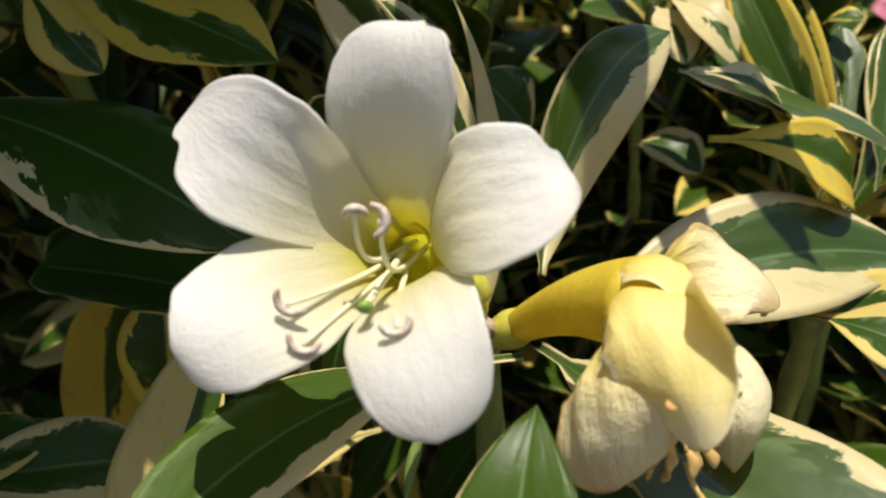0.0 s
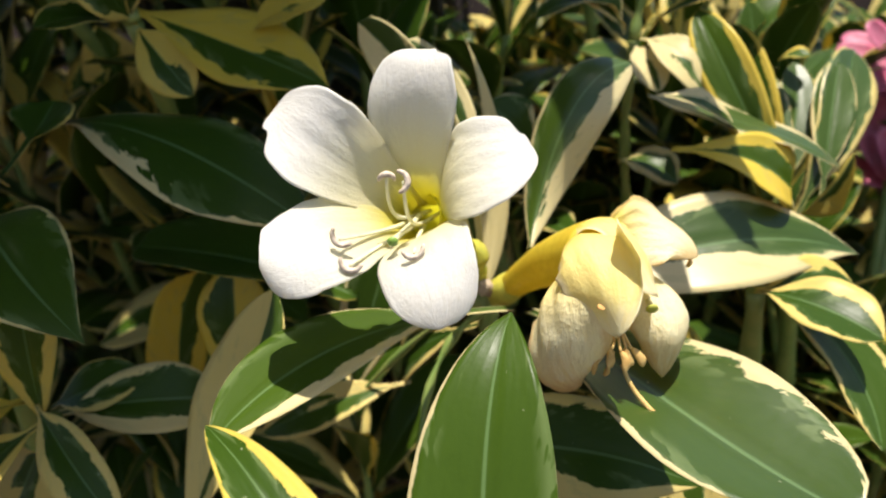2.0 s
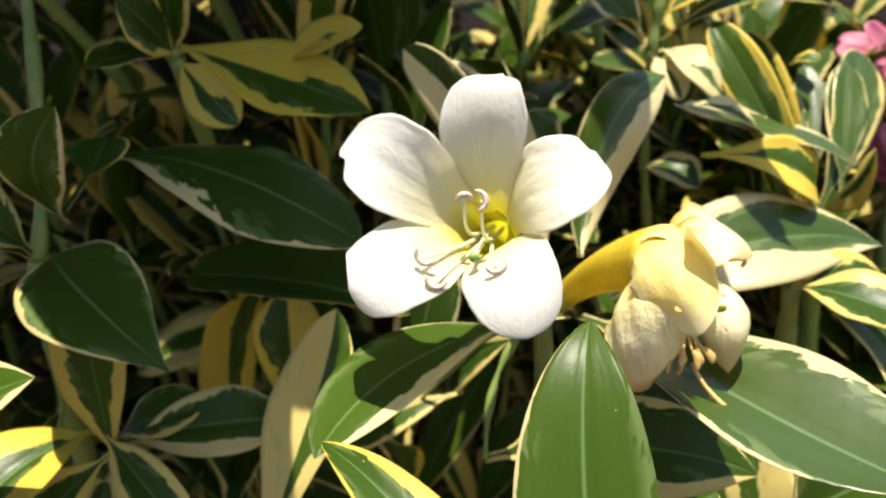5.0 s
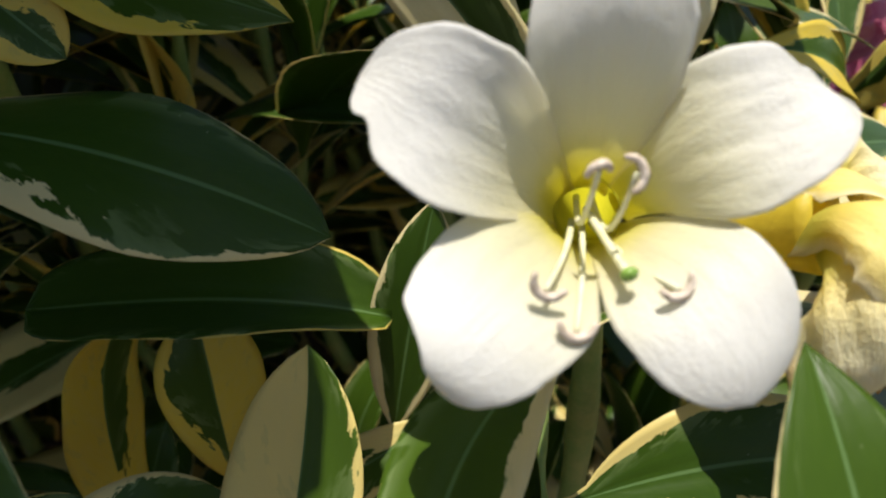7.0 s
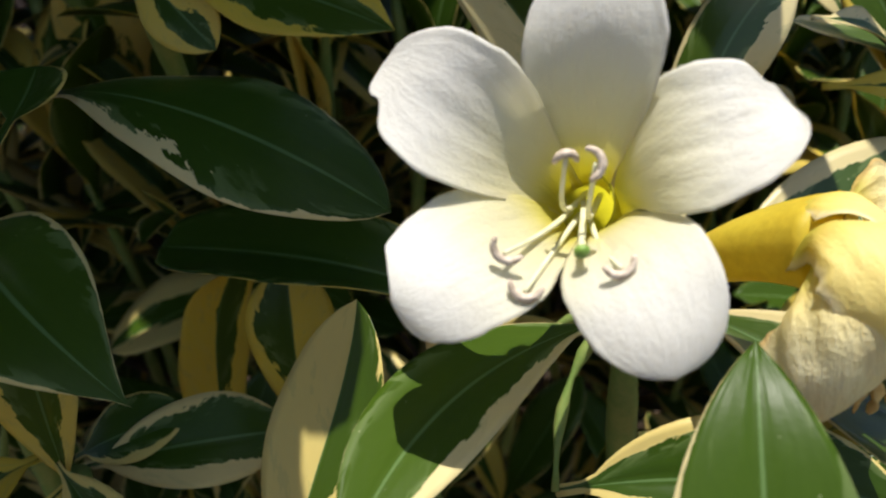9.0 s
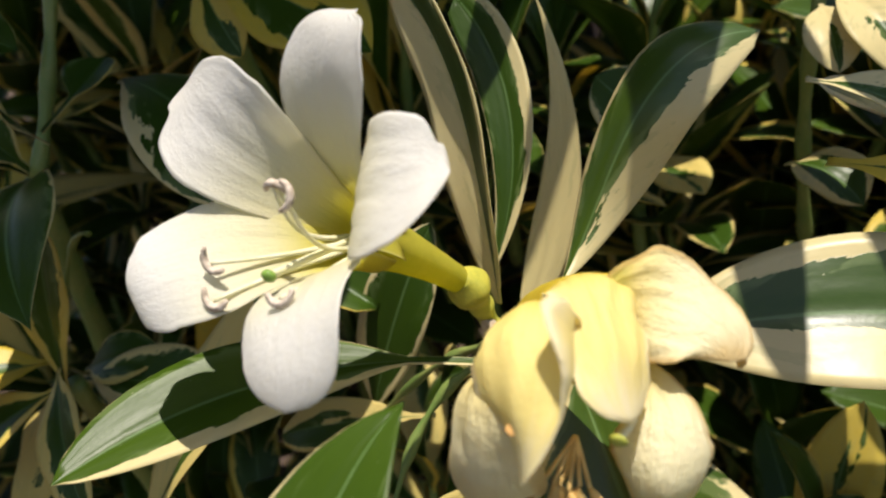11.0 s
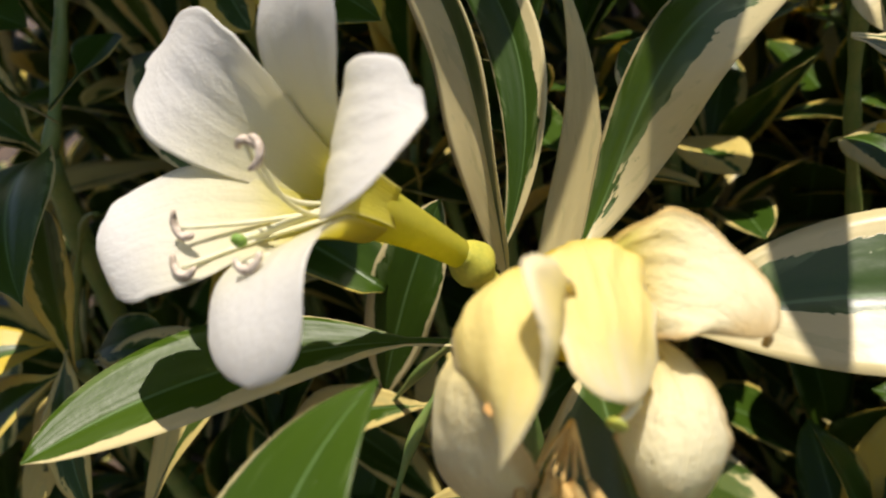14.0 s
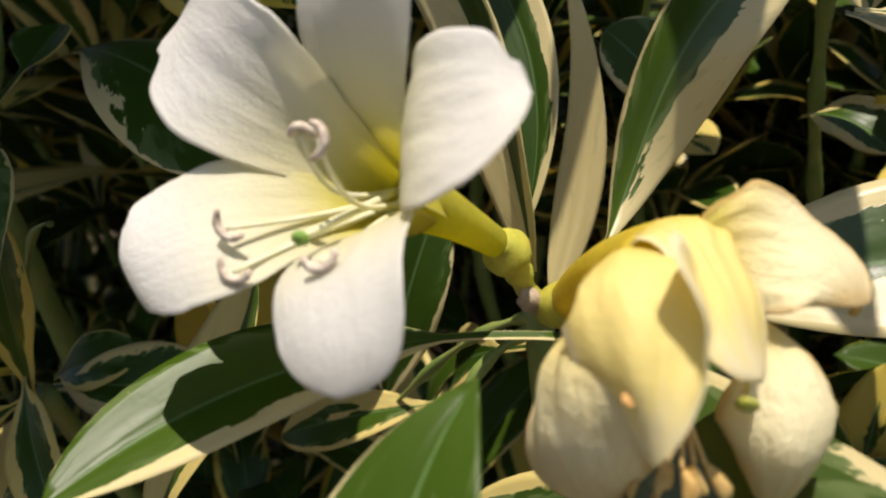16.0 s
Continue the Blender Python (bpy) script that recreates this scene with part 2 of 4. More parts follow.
def blade_mesh(name, ctrl, width, n0, n1, prof, cup, thick=0.0006, ns=26, nv=10, wave=0.0, waves=3.0, seed=0.0, var=(0, 0, 0), groove=0.0, notch=None, lump=0.0, rim=None, rag=0.0, crease=0.0, vee=0.0, origin=Vector()):
    """A leaf or petal with thickness along a curved spine. prof(s): half-width; cup(s): how far the rims rise towards the face."""
    top, uvs = [], []
    n0, n1 = Vector(n0).normalized(), Vector(n1).normalized()
    skins = ([], [])
    for i in range(ns + 1):
        s = i / ns
        c, t = bez(ctrl, s), bez_way(ctrl, s)
        n = n0.lerp(n1, s)
        n = (n - t * n.dot(t)).normalized()
        r = t.cross(n)
        for j in range(nv + 1):
            v = 2 * j / nv - 1
            half = width / 2 * prof(s)
            if notch and v * notch[0] > 0:
                half *= 1 - notch[2] * math.exp(-((s - notch[1]) / notch[3]) ** 2)
            if rag:
                half *= 1 + rag * v * v * (noise.noise(Vector((s * 7, seed * 3, 4 if v > 0 else -4))) + 0.5 * noise.noise(Vector((s * 19, seed * 5, 4 if v > 0 else -4))))
            k = cup(s)
            bend = k * (v * v * (1 - vee) + abs(v) * vee)
            out = v * (1 - 0.28 * k * k * v * v)
            lift = half * bend + half * wave * math.sin(waves * 6.283 * s + seed * 7 + (1.7 if v > 0 else 0)) * v * v
            if crease:
                lift += half * crease * math.sin(math.pi * min(1.0, s * 1.1)) * (noise.noise(Vector((s * 2.2, v * 3.4, seed * 2))) + 0.5 * noise.noise(Vector((s * 5, v * 8, seed * 4))))
            lift -= half * groove * math.exp(-(v / 0.10) ** 2)
            if rim and v * rim[0] > rim[2]:
                curl = (v * rim[0] - rim[2]) / (1 - rim[2]) * math.sin(math.pi * min(1.0, s * 1.05)) * min(1.0, max(0.0, (s - 0.15) / 0.4))
                lift += half * rim[1] * curl * curl
                out -= rim[0] * 0.40 * curl * curl
            p = c + r * (half * out) + n * lift
            if lump:
                p += n * (lump * noise.noise(p * 90 + Vector((seed * 13, 0, 0)))) + r * (0.5 * lump * noise.noise(p * 60 + Vector((0, seed * 17, 0))))
            th = thick * (0.25 + 0.75 * (1 - v * v)) * min(1.0, 0.3 + 4 * (1 - s))
            skins[0].append(p + n * th / 2 - origin), skins[1].append(p - n * th / 2 - origin)
            uvs.append((s, v, seed))
    row, count = nv + 1, (ns + 1) * (nv + 1)
    faces = []
    for i in range(ns):
        for j in range(nv):
            a = i * row + j
            faces.append((a, a + 1, a + row + 1, a + row))
            faces.append((count + a, count + a + row, count + a + row + 1, count + a + 1))
    loop = [j for j in range(row)] + [i * row + nv for i in range(1, ns + 1)] + [ns * row + j for j in range(nv - 1, -1, -1)] + [i * row for i in range(ns - 1, 0, -1)]
    for a, b in zip(loop, loop[1:] + loop[:1]):
        faces.append((b, a, count + a, count + b))
    me = bpy.data.meshes.new(name)
    me.from_pydata(skins[0] + skins[1], [], faces)
    me.polygons.foreach_set("use_smooth", [True] * len(me.polygons))
    me.attributes.new("leaf_uv", "FLOAT_VECTOR", "POINT").data.foreach_set("vector", [x for uv in uvs + uvs for x in uv])
    me.attributes.new("leaf_var", "FLOAT_VECTOR", "POINT").data.foreach_set("vector", list(var) * (2 * count))
    me.update()
    return me


def pipe_mesh(name, ctrl, radii, sides=10, rings=12, flat=1.0, origin=Vector(), hollow=False, ridge=0.0):
    """A round stem along a spine; radii(s) gives its thickness. hollow: open at the end, with an inner skin."""
    verts, faces = [], []
    up = Vector((0.31, 0.17, 0.93))
    for i in range(rings + 1):
        s = i / rings
        c, t = bez(ctrl, s), bez_way(ctrl, s)
        u = (up - t * up.dot(t)).normalized()
        w = t.cross(u)
        for j in range(sides):
            a = 6.2832 * j / sides
            rad = radii(s) * (1 + ridge * math.cos(5 * a))
            verts.append(c + u * (math.cos(a) * rad) + w * (math.sin(a) * rad * flat) - origin)
    for i in range(rings):
        for j in range(sides):
            a, b = i * sides + j, i * sides + (j + 1) % sides
            faces.append((a, b, b + sides, a + sides))
    faces.append(tuple(range(sides - 1, -1, -1)))
    if hollow:
        base = len(verts)
        for i in range(rings + 1):
            s = i / rings
            c = bez(ctrl, s)
            for j in range(sides):
                verts.append(c - origin + (verts[i * sides + j] + origin - c) * (0.94 if i else 0.3))
        for i in range(rings):
            for j in range(sides):
                a, b = base + i * sides + j, base + i * sides + (j + 1) % sides
                faces.append((a, a + sides, b + sides, b))
        for j in range(sides):
            a, b = rings * sides + j, rings * sides + (j + 1) % sides
            faces.append((a, b, base + b, base + a))
    else:
        faces.append(tuple(rings * sides + j for j in range(sides)))
    me = bpy.data.meshes.new(name)
    me.from_pydata(verts, [], faces)
    me.polygons.foreach_set("use_smooth", [True] * len(me.polygons))
    me.update()
    return me


def ball_mesh(name, place, size, turn=(0, 0, 0), rough=0.1, origin=Vector()):
    """A small lumpy round body."""
    bm = bmesh.new()
    bmesh.ops.create_uvsphere(bm, u_segments=14, v_segments=9, radius=1)
    m = Matrix.LocRotScale(Vector(place) - origin, Euler(turn), Vector(size))
    for v in bm.verts:
        v.co *= 1 + rough * noise.noise(v.co * 2.1 + Vector(place) * 50)
        v.co = m @ v.co
    for f in bm.faces:
        f.smooth = True
    me = bpy.data.meshes.new(name)
    bm.to_mesh(me), bm.free()
    return me


def straight(a, b):
    a, b = Vector(a), Vector(b)
    return (a, a.lerp(b, 1 / 3), a.lerp(b, 2 / 3), b)


SEED = [0.0]


def leaf(shoot, base, tip, width, face=(0, -0.6, 0.8), arch=0.12, var=(0.1, 0.1), tone=0.0, cup=0.22, twist=0.0, tail=0.0, sharp=0.8, wedge=1.0, stalk=0.10, wave=0.05, ns=26, nv=12, thick=0.0007, skew=0.0, shine=0.0):
    """A leaf from its base on the stem to its tip. arch: how far its middle bows out towards the face; tail: how far its tip droops back."""
    SEED[0] += 1.618
    base, tip, face = Vector(base), Vector(tip), Vector(face).normalized()
    way = tip - base
    length = way.length
    face = (face - way * face.dot(way) / length ** 2).normalized()
    right = way.normalized().cross(face)
    bow = face * (arch * length * 1.33)
    lean = right * (skew * length * 1.33)
    ctrl = (base, base + way * 0.34 + bow + lean, base + way * 0.70 + bow + lean + face * (tail * length), tip)
    n1 = Matrix.Rotation(radians(twist), 3, way.normalized()) @ face
    peak = wedge / (wedge + sharp)
    most = peak ** wedge * (1 - peak) ** sharp

    def prof(s):
        u = max(0.0, (s - stalk) / (1 - stalk))
        body = u ** wedge * (1 - u) ** sharp / most
        return max(body, min(0.10, 0.10 * (1 - s) * 6))

    mesh = blade_mesh("leaf", ctrl, width, face, n1, prof, lambda s: cup * (0.6 + 0.8 * (1 - s)), thick, ns, nv, wave, 2.2, SEED[0] % 7, (var[0], var[1], tone), 0.05, vee=0.6, origin=shoot.location)
    mesh.attributes.new("leaf_shine", "FLOAT", "POINT").data.foreach_set("value", [shine] * len(mesh.vertices))
    return part("leaf", mesh, LEAF, shoot)


def stem(shoot, a, b, c, d, r0, r1, material=None):
    ctrl = tuple(Vector(p) for p in (a, b, c, d))
    return part("stem", pipe_mesh("stem", ctrl, lambda s: r0 + (r1 - r0) * s + 0.0006 * math.sin(19 * s), 9, 14, origin=shoot.location), material or STEM, shoot)



# ---- the open flower ----
AXIS = Vector((-0.27, -0.78, 0.565)).normalized()
THROAT = Vector((-0.0104, 0.1426, 1.1505))
KNOT = Vector((0.0060, 0.1770, 1.1245))


def petal(flower, tip, width, material, throat, axis, flare=0.010, reach=0.016, crest=0.004, roll=-0.10, seed=1.0, notch=None, lean=None, lump=0.0004, base=0.30, cup=0.42, skew=0.0, peak=0.62, blunt=2.6, label=""):
    """A petal that rises from inside the throat, opens outwards and bends back a little at its tip. lean: the way its tip faces."""
    tip = Vector(tip)
    out = tip - throat
    out = (out - axis * out.dot(axis)).normalized()
    side = out.cross(axis)
    root = throat - axis * 0.015 + out * 0.0064
    ctrl = (root, throat + axis * flare + out * 0.0105 + side * (skew * 0.5), tip - out * reach + axis * crest + side * skew, tip)
    n0, n1 = axis * 0.30 - out, Vector(lean or axis)

    def prof(s):
        grow = min(1.0, s / peak)
        grow = base + (1 - base) * grow * grow * (3 - 2 * grow)
        end = max(0.0, (s - peak + 0.06) / (1.06 - peak))
        return grow * math.sqrt(max(0.0004, 1 - end ** blunt))

    mesh = blade_mesh("petal", ctrl, width, n0, n1, prof, lambda s: cup * (1 - s) ** 1.4 + roll * s, 0.0008, 52, 30, 0.05, 1.6, seed, notch=notch, lump=lump, rag=0.035, crease=0.028, origin=flower.location)
    return part("petal", mesh, material, flower, label)


def crescent(stamen, place, along, bulge, size, flower, thick=0.00085, curl=1.0):
    """An anther: a curled, ribbed crescent at the end of a filament."""
    p, a, b = Vector(place), Vector(along).normalized(), Vector(bulge).normalized()
    b = (b - a * b.dot(a)).normalized()
    ctrl = (p - a * size * 0.5 - b * size * 0.25 * curl, p - a * size * 0.40 + b * size * 0.36 * curl, p + a * size * 0.40 + b * size * 0.36 * curl, p + a * size * 0.5 - b * size * 0.25 * curl)
    mesh = pipe_mesh("anther", ctrl, lambda s: thick * (0.35 + 0.65 * math.sin(math.pi * min(1, max(0, s * 0.92 + 0.04))) ** 0.6), 15, 14, origin=flower.location, ridge=0.10)
    return part("anther", mesh, ANTHER, stamen, "curled pinkish-brown ribbed anther")


white_flower = thing("white_flower", KNOT, "open white five-petalled trumpet flower with yellow-green throat", "flower")
tube_ctrl = (KNOT, KNOT.lerp(THROAT, 0.34) + Vector((0.0006, 0, 0.0012)), KNOT.lerp(THROAT, 0.68) + Vector((0.0004, 0, 0.001)), THROAT - AXIS * 0.0110)
part("tube", pipe_mesh("tube", tube_ctrl, lambda s: 0.0034 + 0.0042 * s ** 1.4, 26, 18, origin=KNOT, hollow=True, ridge=0.02), TUBE, white_flower, "yellow-green flower tube that widens to the throat")

petal(white_flower, (-0.0493, 0.1438, 1.1792), 0.0286, PETAL, THROAT, AXIS, 0.0091, 0.0156, 0.0034, 0.167, 1.0, (-1, 0.90, 0.34, 0.05), (-0.056, -0.967, 0.408), base=0.34, cup=0.513, skew=-0.0014, peak=0.621, blunt=2.58)
petal(white_flower, (-0.0053, 0.1451, 1.1946), 0.0276, PETAL, THROAT, AXIS, 0.0106, 0.0071, 0.0074, 0.075, 2.3, (1, 0.93, 0.35, 0.04), (-0.271, -0.822, 0.506), base=0.34, cup=0.530, skew=0.0011, peak=0.563, blunt=1.98)
petal(white_flower, (0.0247, 0.126, 1.169), 0.0276, PETAL, THROAT, AXIS, 0.0247, 0.0061, 0.0013, 0.263, 3.1, (-1, 0.90, 0.25, 0.05), (-1.265, -0.666, 0.246), base=0.34, cup=-0.295, skew=0.0016, peak=0.488, blunt=2.33)
petal(white_flower, (0.0002, 0.1061, 1.1267), 0.0279, PETAL, THROAT, AXIS, 0.0137, 0.0132, 0.0090, -0.171, 4.7, None, (0.063, -1.483, -0.247), base=0.34, cup=0.191, skew=-0.0044, peak=0.534, blunt=3.01)
petal(white_flower, (-0.0493, 0.1181, 1.1395), 0.0293, PETAL, THROAT, AXIS, 0.0176, 0.0024, 0.0014, -0.262, 5.9, (1, 0.90, 0.2, 0.05), (-0.995, -0.96, -0.03), base=0.34, cup=0.393, skew=-0.0032, peak=0.485, blunt=1.93)


def stamen(flower, root, mid, end, along, bulge, size, curl=1.0):
    ctrl = (Vector(root), Vector(root).lerp(Vector(mid), 0.7), Vector(mid), Vector(end))
    ob = part("stamen", pipe_mesh("stamen", ctrl, lambda s: 0.00075 - 0.0003 * s, 8, 16, origin=flower.location), FILAMENT, flower, "pale cream curved filament")
    crescent(ob, end, along, bulge, size, flower, curl=curl)
    return ob


inner = THROAT - AXIS * 0.008
stamen(white_flower, Vector((-0.0062, 0.1580, 1.1450)), (-0.0165, 0.1345, 1.1462), (-0.0152, 0.1287, 1.1618), (1, 0.1, 0.0), (0.1, -0.4, 0.9), 0.0044)
stamen(white_flower, Vector((-0.0030, 0.1575, 1.1445)), (-0.0112, 0.1335, 1.1437), (-0.0102, 0.1257, 1.1612), (0.1, -0.3, -1), (1, 0.0, 0.2), 0.0058)
stamen(white_flower, inner + Vector((-0.003, 0, -0.002)), (-0.0190, 0.1340, 1.1445), (-0.0278, 0.1216, 1.1462), (0.75, -0.1, -0.6), (-0.6, 0.0, -0.8), 0.0062)
stamen(white_flower, inner + Vector((-0.001, 0, -0.003)), (-0.0175, 0.1300, 1.1425), (-0.0245, 0.1175, 1.1400), (0.95, -0.1, -0.25), (-0.1, -0.2, -0.9), 0.0062)
stamen(white_flower, inner + Vector((0.001, 0, -0.003)), (-0.0085, 0.1310, 1.1420), (-0.0070, 0.1170, 1.1438), (0.95, 0.1, 0.3), (0.2, -0.3, -0.9), 0.0058)
pistil = part("pistil", pipe_mesh("pistil", straight(inner, (-0.0133, 0.1225, 1.1455)), lambda s: 0.0008, 8, 8, origin=KNOT), FILAMENT, white_flower, "slender pale green style")
part("stigma", ball_mesh("stigma", (-0.0133, 0.1218, 1.1455), (0.0016, 0.0012, 0.0016), (0.6, 0, 0), 0.05, KNOT), STIGMA, pistil, "round bright green stigma")
part("calyx", pipe_mesh("calyx", (KNOT + AXIS * 0.0055, KNOT + Vector((0.0002, 0.0006, 0.0004)), KNOT + Vector((0.0018, 0.0036, -0.0055)), Vector((0.0090, 0.1846, 1.1110))), lambda s: 0.0026 + 0.0034 * math.exp(-((s - 0.36) / (0.30 if s < 0.36 else 0.20)) ** 2) + 0.0010 * math.exp(-((s - 0.74) / 0.09) ** 2), 20, 26, origin=KNOT, ridge=0.04), CALYX, white_flower, "swollen yellow-green calyx with a narrow waist")
part("flower_stalk", pipe_mesh("flower_stalk", straight((0.0088, 0.1844, 1.1115), (0.0112, 0.1870, 1.1070)), lambda s: 0.0026 + 0.0004 * s, 12, 6, origin=KNOT), CALYX, white_flower, "short green flower stalk")

# ---- the fading flower ----
OLD = Vector((0.0178, 0.1840, 1.1075))
faded_flower = thing("faded_flower", OLD, "wilting yellow and cream flower with collapsed petals", "flower")
BELL = Vector((0.0455, 0.1450, 1.1338))
part("tube", pipe_mesh("tube", (OLD, Vector((0.0240, 0.1740, 1.1180)), Vector((0.0340, 0.1610, 1.1300)), BELL), lambda s: 0.0044 + 0.0073 * s ** 1.5, 22, 18, origin=OLD, ridge=0.03), TUBE_OLD, faded_flower, "golden yellow curved flower tube")
part("calyx", pipe_mesh("calyx", straight((0.0125, 0.1885, 1.1035), (0.0225, 0.1775, 1.1140)), lambda s: 0.0028 + 0.0030 * math.sin(2.75 * s), 14, 8, origin=OLD), CALYX, faded_flower, "swollen green calyx")


def limp(p0, p1, p2, p3, width, n0, n1, material, seed, cup=0.3, roll=0.0, base=0.6, lump=0.0010, wave=0.10, rim=None, rag=0.10, crease=0.08, blunt=2.2, peak=0.5, label=""):
    """A limp petal that hangs along a spine."""
    def prof(s):
        grow = min(1.0, s / peak)
        grow = base + (1 - base) * grow * grow * (3 - 2 * grow)
        end = max(0.0, (s - peak) / (1 - peak))
        if blunt > 10:
            return grow * (1 - 0.10 * end ** 6)
        return grow * math.sqrt(max(0.0025, 1 - end ** blunt))

    ctrl = tuple(Vector(p) for p in (p0, p1, p2, p3))
    mesh = blade_mesh("petal", ctrl, width, n0, n1, prof, lambda s: cup * (1 - s) + roll * s, 0.0010, 48, 32, wave, 1.7, seed, lump=lump, rim=rim, rag=rag, crease=crease, origin=OLD)
    return part("petal", mesh, material, faded_flower, label)


fold = limp((0.0412, 0.1447, 1.1344), (0.0323, 0.1244, 1.1551), (0.0439, 0.1141, 1.1428), (0.0446, 0.1071, 1.1244), 0.0249, (-0.209, -0.463, 0.846), (-0.302, 0.151, 0.59), WILT_YELLOW, 1.2, -0.98, 0.110, wave=0.03, base=0.55, rim=(-1, 1.15, 0.60), rag=0.16, crease=0.05, blunt=2.27, peak=0.60, label="folded lemon yellow petal with pale rolled rim")
limp((0.0404, 0.1536, 1.1401), (0.0482, 0.1446, 1.1497), (0.0497, 0.1341, 1.1458), (0.0585, 0.1235, 1.1292), 0.0196, (0.033, -0.198, 0.942), (0.763, -0.17, 0.494), WILT_YELLOW, 2.6, -0.469, -0.111, wave=0.14, base=0.89, crease=0.12, blunt=6.0, rag=0.22, peak=0.45, label="folded pale yellow petal with a squared flared lip")
limp((0.0495, 0.1487, 1.1396), (0.0513, 0.1437, 1.1448), (0.0689, 0.1507, 1.141), (0.0718, 0.1438, 1.133), 0.0229, (0.583, -0.458, 0.087), (0.434, -0.421, 0.782), WILT, 3.3, -0.144, -0.158, base=0.34, peak=0.47, blunt=3.0, label="crumpled cream petal with browned tip")
limp((0.039, 0.138, 1.1308), (0.0258, 0.1174, 1.1462), (0.0297, 0.104, 1.1092), (0.0397, 0.1309, 1.0983), 0.0262, (-0.829, -0.093, 0.401), (-0.1, -0.951, 0.273), WILT, 4.1, -0.679, -0.43, base=0.58, peak=0.44, lump=0.0014, crease=0.09, blunt=2.8, label="crumpled cream petal")
limp((0.0472, 0.1373, 1.1293), (0.0615, 0.1529, 1.1252), (0.0661, 0.1209, 1.1309), (0.0631, 0.1305, 1.1015), 0.0212, (0.381, -0.71, 0.44), (0.163, -0.938, 0.506), WILT, 5.7, -0.296, -0.806, base=0.2, peak=0.74, lump=0.0014, crease=0.09, blunt=1.6, label="crumpled cream petal")
part("browned_tip", ball_mesh("browned_tip", (0.0738, 0.1514, 1.1294), (0.0008, 0.0007, 0.0015), (0.4, 0.3, 0), 0.5, OLD), DRY, faded_flower, "shrivelled brown petal tip")
for k in range(6):
    b = Vector((0.0440 + 0.0016 * k, 0.1215 + 0.0012 * (k % 3), 1.1145 - 0.0010 * (k % 2)))
    ob = part("stamen", pipe_mesh("stamen", straight((0.048, 0.128, 1.121), b), lambda s: 0.00045, 7, 8, origin=OLD), DRY, faded_flower, "thin dried filament")
    way = Vector((-0.0022 + 0.0011 * k, -0.0012 * (k % 2), -0.0078 + 0.0006 * k))
    side = Vector((0.0016 * (1 if k % 2 else -1), -0.0012, 0))
    part("anther", pipe_mesh("anther", (b, b + way * 0.3 + side, b + way * 0.8 + side * 0.4, b + way), lambda s: 0.0011 * math.sin(2.9 * s + 0.15) ** 0.7 + 0.0002, 10, 12, flat=0.42, origin=OLD, ridge=0.12), DRY, ob, "shrivelled tan ribbon-like anther")
pistil = part("pistil", pipe_mesh("pistil", straight((0.0575, 0.1310, 1.1250), (0.0567, 0.1225, 1.1262)), lambda s: 0.0008, 8, 6, origin=OLD), FILAMENT, faded_flower, "pale style")
part("stigma", ball_mesh("stigma", (0.0566, 0.1220, 1.1262), (0.0017, 0.0008, 0.0017), (0.5, 0, 0), 0.08, OLD), OLIVE, pistil, "round olive green stigma")
mark = fold.data.vertices[41 * 33 + 20].co + OLD
part("brown_spot", ball_mesh("brown_spot", mark, (0.0013, 0.00016, 0.0010), (-0.65, 0, -0.35), 0.3, OLD), SPOT, faded_flower, "small rusty brown blemish")
part("dried_style", pipe_mesh("dried_style", (Vector((0.0500, 0.1250, 1.1080)), Vector((0.0530, 0.1225, 1.0985)), Vector((0.0600, 0.1190, 1.0945)), Vector((0.0655, 0.1160, 1.0905))), lambda s: 0.0006 + 0.0004 * s, 7, 14, origin=OLD), DRY, faded_flower, "thin dried brown style lying on a leaf")


# ---- the shrub, shoot by shoot ----
main_shoot = thing("leafy_shoot", (0.0112, 0.187, 1.107), "flowering shoot with large variegated green and cream leaves", "shoot", "shoots of the shrub")
stem(main_shoot, (0.03, 0.27, 0.86), (0.02, 0.24, 0.95), (0.013, 0.195, 1.04), (0.0112, 0.187, 1.107), 0.0065, 0.0042)
leaf(main_shoot, (0.0206, 0.1751, 1.1045), (-0.06, 0.0976, 1.0979), 0.0262, (0.269, -0.356, 0.895), -0.027, (0.25, 0.03), 0, cup=0.216, tail=0.015, sharp=0.81, wedge=1.05, stalk=0.215, skew=0.136, shine=-0.04, wave=0.02)
leaf(main_shoot, (0.0272, 0.191, 1.1225), (0.0676, 0.2271, 1.1862), 0.0266, (-0.151, -0.816, 0.558), -0.157, (0.07, 0.55), 0, cup=-0.390, tail=0.598, sharp=0.63, wedge=1.06, stalk=0.000, skew=-0.115, shine=0.4)
leaf(main_shoot, (0.0088, 0.1938, 1.1128), (-0.0375, 0.2190, 1.2037), 0.0262, (-0.519, -0.851, -0.084), 0.017, (1.0, 0.10), 0, cup=0.250, tail=-0.101, sharp=0.46, wedge=0.60, stalk=0.017, skew=0.091, shine=0.3)
leaf(main_shoot, (0.0012, 0.2021, 1.1126), (-0.0238, 0.2380, 1.1963), 0.0167, (0.02, -0.952, 0.306), 0.012, (0.05, 0.30), 0, cup=0.201, tail=-0.013, sharp=0.36, wedge=0.86, stalk=0.048, skew=0.148, shine=0.15)
leaf(main_shoot, (0.0090, 0.2140, 1.0960), (-0.0003, 0.2385, 1.2019), 0.0150, (0.604, -0.787, 0.124), -0.028, (1.3, 1.5), 0.12, cup=-0.024, tail=0.046, sharp=1.77, wedge=0.70, stalk=0.000, skew=0.124, shine=0)
